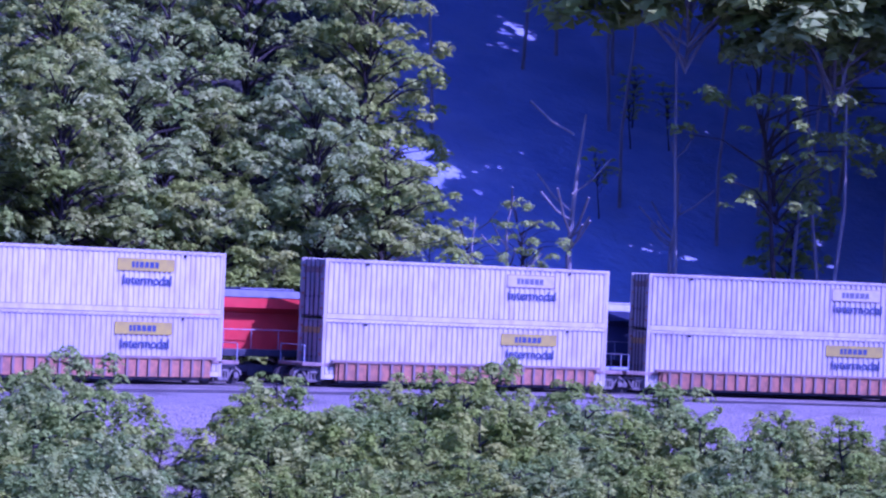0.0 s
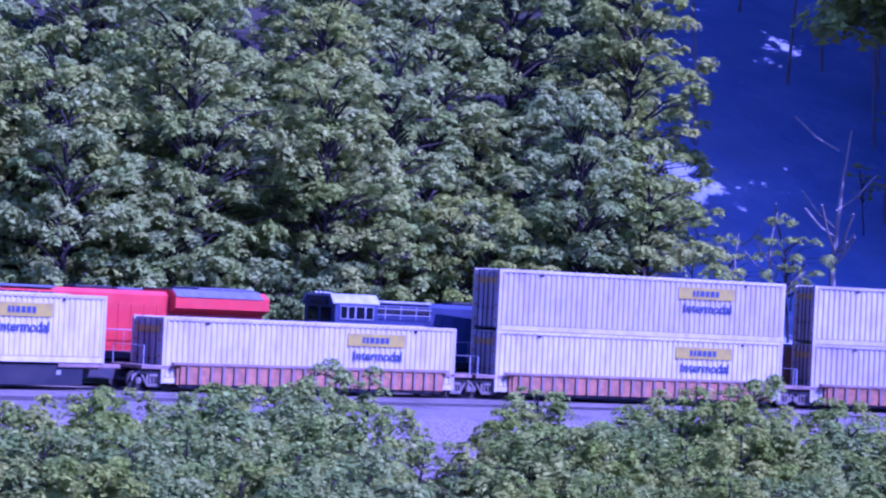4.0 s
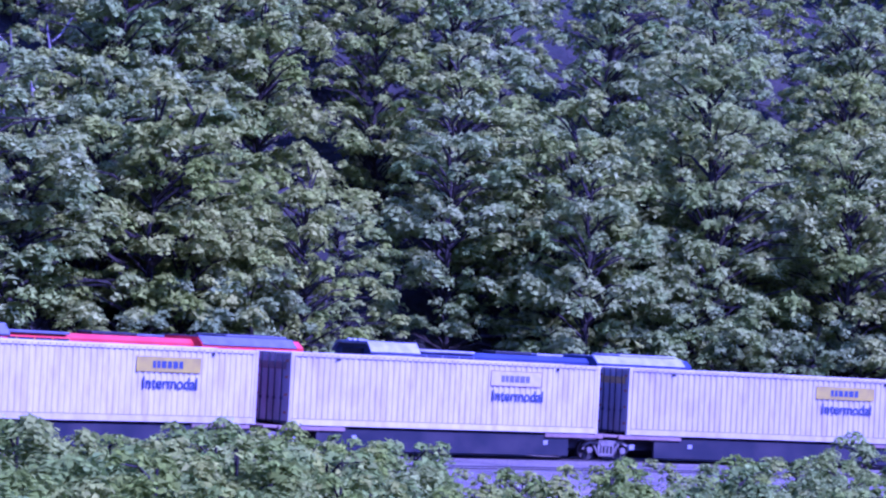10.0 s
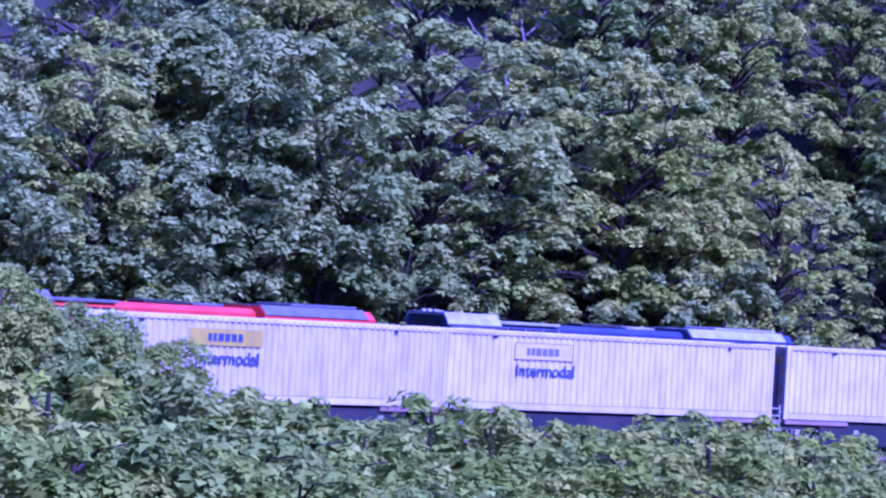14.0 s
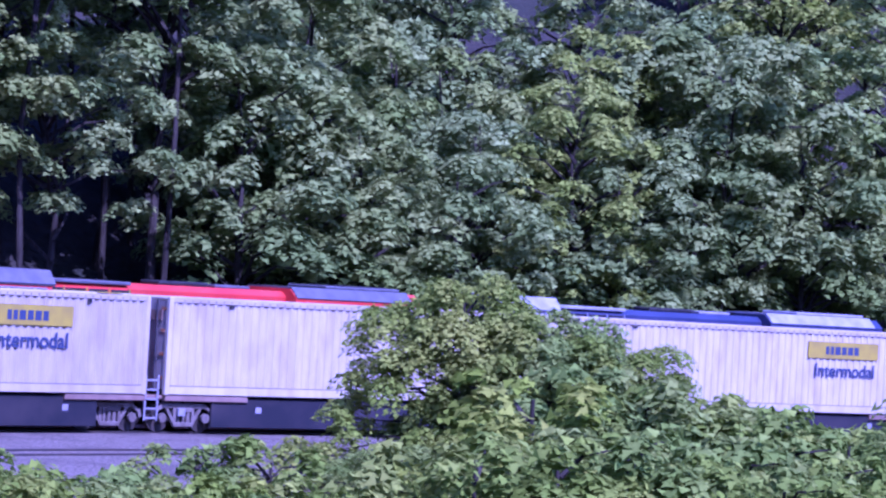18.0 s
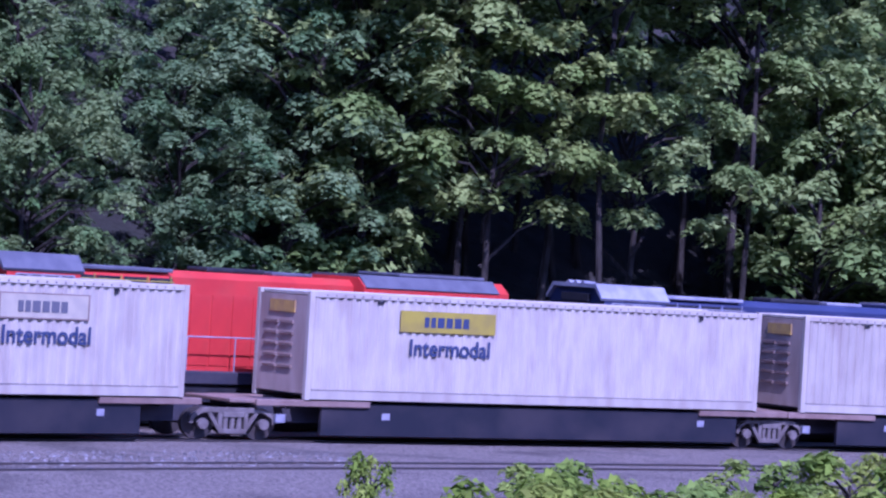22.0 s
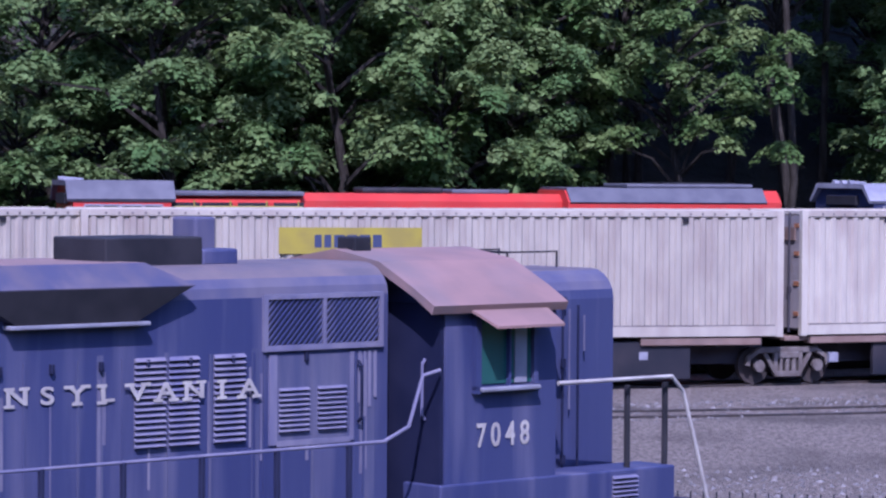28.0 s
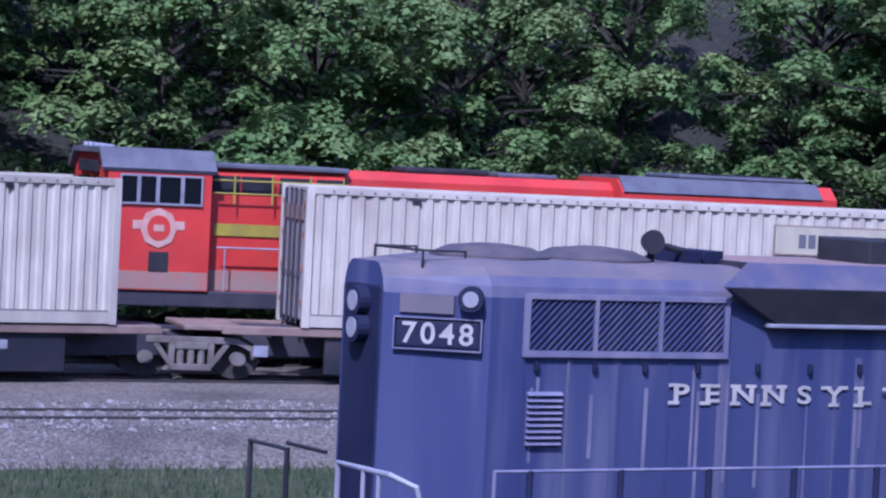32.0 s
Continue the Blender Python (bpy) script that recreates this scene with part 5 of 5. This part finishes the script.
    tube(bm, (2.2, 0.75, 4.4), (2.2, 0.75, 4.6), 0.04, 8)
    part("horn", bm, M_BLACK, t, "dark round horn bell")
    bm = bmesh.new()
    box(bm, 2.55, 2.95, 0.6, 1.2, 4.42, 4.57)
    tube(bm, (2.75, 0.55, 4.5), (2.75, 0.62, 4.5), 0.07, 10)
    part("roof_gear", bm, M_OLDDARK, t)
    for x0, x1 in ((-0.5, -0.05), (10.3, 11.1)):
        bm = bmesh.new()
        pipe(bm, [(x0, 0.45, 4.30), (x0, 0.45, 4.5), (x1, 0.45, 4.5), (x1, 0.45, 4.32)], 0.015)
        pipe(bm, [(x0, 1.4, 4.30), (x0, 1.4, 4.5), (x1, 1.4, 4.5), (x1, 1.4, 4.32)], 0.015)
        pipe(bm, [(x0, 0.45, 4.5), (x0, 1.4, 4.5)], 0.015)
        part("roof_rail", bm, M_BLACK, t)
    # grilles, louvres, doors
    grille("long_grille", 0.40, 2.58, 3.62, 4.10, hood, 3)
    grille("short_grille", 6.36, 7.92, 3.60, 4.08, hood, 2)
    for x0, x1 in ((4.64, 5.03), (5.07, 5.46), (5.66, 6.07)):
        louvre(x0, x1, 2.62, 3.54, 15, hood)
    side_door = part("side_door", boxed(6.42, 7.54, -0.012, 0.0, 2.56, 3.5), M_BAND, hood, "paler door with two louvres")
    bm = bmesh.new()
    for q in ((6.40, 6.50, 2.56, 3.5), (7.52, 7.57, 2.56, 3.5), (6.50, 7.52, 2.54, 2.6)):
        box(bm, q[0], q[1], -0.022, 0.0, q[2], q[3])
    part("door_frame", bm, M_FADED, side_door)
    for x, z in ((7.66, 2.95), (7.73, 2.8), (7.80, 2.9), (7.88, 3.0)):
        part("hinge_strip", boxed(x - 0.018, x + 0.018, -0.016, 0.0, z, 3.5), M_FADED, hood)
    for x0, x1 in ((6.53, 6.94), (7.06, 7.46)):
        louvre(x0, x1, 2.68, 3.16, 9, hood)
    louvre(0.42, 0.80, 2.72, 3.24, 9, hood)
    seams = [0.36, 0.86, 1.42, 1.98, 2.62, 2.70, 3.3, 3.95, 4.5, 5.08, 5.62, 6.2, 6.34, 7.0, 7.6, 7.72]
    for k, x in enumerate(seams):
        bm = boxed(x - 0.014, x + 0.014, -0.014, 0.0, 1.7, 3.54 if 0.3 < x < 7.0 else 3.5)
        part("door_strip", bm, M_BAND if k % 3 == 1 else M_OLD, hood)
    for x in (0.5, 1.14, 1.7, 2.3, 3.0, 3.62, 4.22, 4.8, 5.34, 5.9, 6.9):
        part("latch", boxed(x - 0.022, x + 0.022, -0.045, 0.0, 3.42, 3.52, bevel=0.008), M_OLDDARK, hood)
    for x, q in ((2.62, 0.13), (4.22, 0.08), (6.22, 0.1), (7.8, 0.16), (1.38, 0.06), (5.06, 0.06)):
        part("faded_band", boxed(x - q / 2, x + q / 2, -0.004, 0.0, 1.7, 3.58), M_BAND, hood, "broad faded vertical band")
    rd = random.Random(3)
    for k, x in enumerate((0.47, 0.53, 1.12, 1.73, 2.27, 2.33, 2.66, 3.03, 3.62, 4.2, 4.26, 4.83, 5.1, 5.6, 6.15, 6.3, 6.92, 7.68, 7.76, 10.5, 10.86, 11.1)):
        top = rd.uniform(3.2, 3.5) if x < 10 else rd.uniform(3.5, 4.0)
        part("paint_run", boxed(x - 0.012, x + rd.uniform(0.005, 0.03), -0.006, 0.0, top - rd.uniform(0.35, 1.3), top), M_RUN, hood, "pale run of old paint")
    for k, ch in enumerate("PENNSYLVANIA"):
        slab_letter(ch, 2.12 + k * 0.362, 3.22 - 0.004 * k, 0.048 if k > 6 else 0.018, hood)
    bm = bmesh.new()
    pipe(bm, [(7.62, -0.03, 2.75), (7.62, -0.09, 2.80), (7.62, -0.09, 3.35), (7.62, -0.03, 3.40)], 0.018)
    part("door_grab", bm, M_OLDDARK, hood)
    # walkway, sill, handrails
    part("walkway", boxed(-2.0, 12.7, -0.62, 2.52, 1.45, 1.6, bevel=0.02), M_OLDDARK, t)
    part("side_sill", boxed(-1.6, 12.3, -0.60, -0.5, 1.0, 1.45, bevel=0.02), M_OLD, t)
    part("battery_box", boxed(8.3, 12.0, -0.60, 0.0, 1.6, 2.06, bevel=0.02), M_OLD, t, "blue step box below the cab")
    louvre(10.95, 11.35, 1.64, 2.0, 7, t).location.y = -0.6
    bm = bmesh.new()
    for s in (-0.58, 2.48):
        pipe(bm, [(-0.22, s, 1.6), (-0.22, s, 2.56), (7.5, s, 2.58), (7.85, s, 2.72), (8.05, s, 3.25), (8.3, s, 3.3)], 0.022, 8)
    part("handrail", bm, M_FADED, t, "thin faded handrail along the walkway")
    me = None
    for s in (-0.58, 2.48):
        for k in range(8):
            if me is None:
                post = part("rail_post", tube(bmesh.new(), (0, 0, 1.6), (0, 0, 2.57), 0.032, 8), M_OLDDARK, t)
                me = post.data
            else:
                post = new("rail_post", me)
                post.parent = t
            post.location = (0.15 + k * 0.98, s, 0)
    bm = bmesh.new()
    pipe(bm, [(10.1, -0.58, 3.08), (11.95, -0.58, 3.08), (12.15, -0.58, 2.9), (12.35, -0.62, 2.2), (12.7, -0.66, 1.0)], 0.024, 8)
    part("end_handrail", bm, M_LETTER, t)
    for x in (11.35, 11.98):
        bm = bmesh.new()
        pipe(bm, [(x, -0.45, 1.6), (x, -0.45, 3.0)], 0.036, 8)
        part("rail_post", bm, M_BLACK, t)
    bm = bmesh.new()
    pipe(bm, [(-1.28, 2.3, 1.6), (-1.28, 2.3, 2.54), (-1.28, 1.5, 2.54), (-1.28, 1.5, 1.6)], 0.03, 8)
    pipe(bm, [(-1.28, 1.5, 2.6), (-1.28, 0.7, 2.6)], 0.02, 8)
    part("end_railing", bm, M_BLACK, t)
    bm = bmesh.new()
    pipe(bm, [(-1.2, 0.6, 1.6), (-1.2, 0.6, 2.52), (-1.2, -0.4, 2.52), (-1.0, -0.55, 2.42), (-0.78, -0.6, 1.6)], 0.028, 8)
    pipe(bm, [(-1.2, 0.1, 1.6), (-1.2, 0.1, 2.52)], 0.022, 8)
    pipe(bm, [(-1.2, -0.2, 1.6), (-1.2, -0.2, 2.52)], 0.022, 8)
    part("end_railing", bm, M_SILVER, t)
    part("pilot", boxed(-2.05, -1.95, -0.5, 2.4, 0.5, 1.6), M_OLDDARK, t)
    part("fuel_tank", boxed(3.0, 7.5, -0.4, 2.3, 0.5, 1.0, bevel=0.1), M_OLDDARK, t)
    for x in (0.8, 9.6):
        for y in (-0.15, 2.05):
            part("truck_side", boxed(x - 1.6, x + 1.6, y - 0.08, y + 0.08, 0.45, 0.9, bevel=0.05), M_OLDDARK, t)
        for k in (-1.2, 1.2):
            bm = bmesh.new()
            for y in (0.2, 1.7):
                tube(bm, (x + k, y - 0.07, 0.51), (x + k, y + 0.07, 0.51), 0.51, 20)
            tube(bm, (x + k, 0, 0.51), (x + k, 1.9, 0.51), 0.09, 8)
            part("wheelset", bm, M_WHEEL, t)
    # its short length of track
    tr = root("display_track", "short length of old track under the locomotive", "railway track", kind="structure")
    tr.matrix_basis = SHOW
    for y in (0.23, 1.67):
        part("rail", boxed(-4, 15, y - 0.035, y + 0.035, -0.15, 0.0), M_RAIL, tr)
    bm = bmesh.new()
    for k in range(34):
        box(bm, -4 + k * 0.56, -3.78 + k * 0.56, -0.35, 2.25, -0.28, -0.14)
    part("ties", bm, M_TIE, tr)["kind"] = "stuff"


def build_fence():
    f = root("fence", "black iron picket fence on the grass", "fence")
    ang0, ang1 = radians(47), radians(62)
    me = None
    n = 64
    pts = []
    for k in range(n):
        a = ang0 + (ang1 - ang0) * k / (n - 1)
        r = 45.0
        x, y = -r * math.sin(a), r * math.cos(a)
        pts.append(Vector((x, y, ground_z(x, y))))
        if me is None:
            post = part("picket", tube(bmesh.new(), (0, 0, -0.1), (0, 0, 1.02), 0.022, 6, 0.012), M_BLACK, f)
            me = post.data
        else:
            post = new("picket", me)
            post.parent = f
        post.location = pts[-1]
    for h in (0.15, 0.85):
        part("rail", pipe(bmesh.new(), [p + Vector((0, 0, h)) for p in pts], 0.02), M_BLACK, f)


# ---- the trains ----
build_show_locomotive()
build_fence()
# run of the near train, to the right, every two seconds
PASSED = [-0.0, 17.51, 35.08, 52.73, 70.44, 88.23, 106.1, 124.04, 142.06, 160.16, 178.35, 196.61, 214.97, 233.41, 251.93, 270.55, 289.26]
# middle of each platform along the line at the start, kind (0 low in a well, 1 on a spine car, 2 stacked in a well), doors to the left, yellow panel
CARS = [
    (-38.50, 2, 1, 1),
    (-19.40, 2, 1, 1),
    (-0.70, 2, 1, 1),
    (21.34, 2, 1, 1),
    (39.41, 2, 1, 1),
    (58.07, 0, 1, 1),
    (77.52, 1, 1, 1),
    (96.70, 1, 1, 1),
    (114.29, 1, 1, 1),
    (132.20, 1, 1, 0),
    (150.17, 1, 1, 1),
    (166.80, 1, 1, 1),
    (183.74, 1, 0, 0),
    (200.06, 1, 2, 1),
    (217.83, 1, 1, 0),
    (235.72, 1, 1, 1),
    (252.55, 1, 1, 0),
    (269.56, 1, 1, 1),
    (286.78, 1, 0, 0),
    (304.77, 1, 0, 1),
    (325.05, 1, 1, 0),
    (343.60, 1, 1, 0),
    (361.56, 1, 1, 0),
    (378.24, 1, 1, 0),
    (394.82, 1, 2, 1),
    (410.87, 1, 1, 0),
    (427.13, 1, 2, 1),
    (444.52, 1, 1, 0),
    (465.10, 1, 1, 0),
    (484.38, 1, 1, 1),
]
KINDS = {(y, d): make_container(y, d) for y in (0, 1) for d in (0, 1, 2) if (y, d) != (0, 2)}
SPINE, COUPLED, WELL = make_spine_car(17.2), make_spine_car(17.2, True), make_well_car(18.4)
MOVING = []


def taken(ob):
    """The thing itself at first, then copies of it."""
    if ob.name in USED:
        return copy_thing(ob, Matrix())
    USED.add(ob.name)
    return ob


STRETCH = []
for n, (s, stack, doors, yellow) in enumerate(CARS):
    car = taken(WELL if stack in (0, 2) else (COUPLED if n % 5 == 1 else SPINE))
    nxt = CARS[n + 1][0] if n + 1 < len(CARS) else s + 17.2
    if stack == 1:
        STRETCH.append((car, (nxt - s) / 17.2))
    MOVING.append((car, s, 0.0, 0.0))
    base = 1.12 if stack == 1 else 0.33
    for level in range(2 if stack == 2 else 1):
        box_ob = taken(KINDS[(int(yellow if level == 0 else n in (3, 4)), doors)])
        MOVING.append((box_ob, s, 0.0, base + 2.905 * level))
for ob, k in STRETCH:
    ob.scale.x = k
RED = make_locomotive(M_RED, "red and orange diesel locomotive with a grey roof and pale emblem", M_ROOF, True)
BLUE = make_locomotive(M_BLUE, "dark blue diesel locomotive with a silver-grey roof", M_SILVER, False)
GOND = make_gondola(16.5)
FAR = [(0, 5.2), (9, 42.8), (13, 62.4), (20, 96.3), (23, 110.4), (25.5, 122.0), (28, 132.7), (30, 141.6), (32, 149.4)]


def far_rear(t):
    """Place of the red locomotive's rear end along the outer track."""
    return float(np.interp(t, [a for a, _ in FAR], [b for _, b in FAR]))


def far_level(s):
    """The outer track lies a little lower at its far end."""
    return -0.03 * min(1.0, max(0.0, (105 - s) / 80))


def motions():
    times = [2.0 * k for k in range(17)]
    for ob, s, off, z in MOVING:
        walk(ob, [(t, on_track(s - p, off, z, 6.5)) for t, p in zip(times, PASSED)])
    for ob, back, half in FARS:
        walk(ob, [(t, on_track(far_rear(t) + back, OUTER, far_level(far_rear(t) + back), half)) for t in times])


FARS = [(RED, 9.4, 6.2), (BLUE, -11.0, 6.2)]
RED.scale.x = BLUE.scale.x = 0.95
for k in range(4):
    FARS.append((taken(GOND), -29.2 - 17.0 * k, 6.0))
build_forest()
build_bushes()
motions()
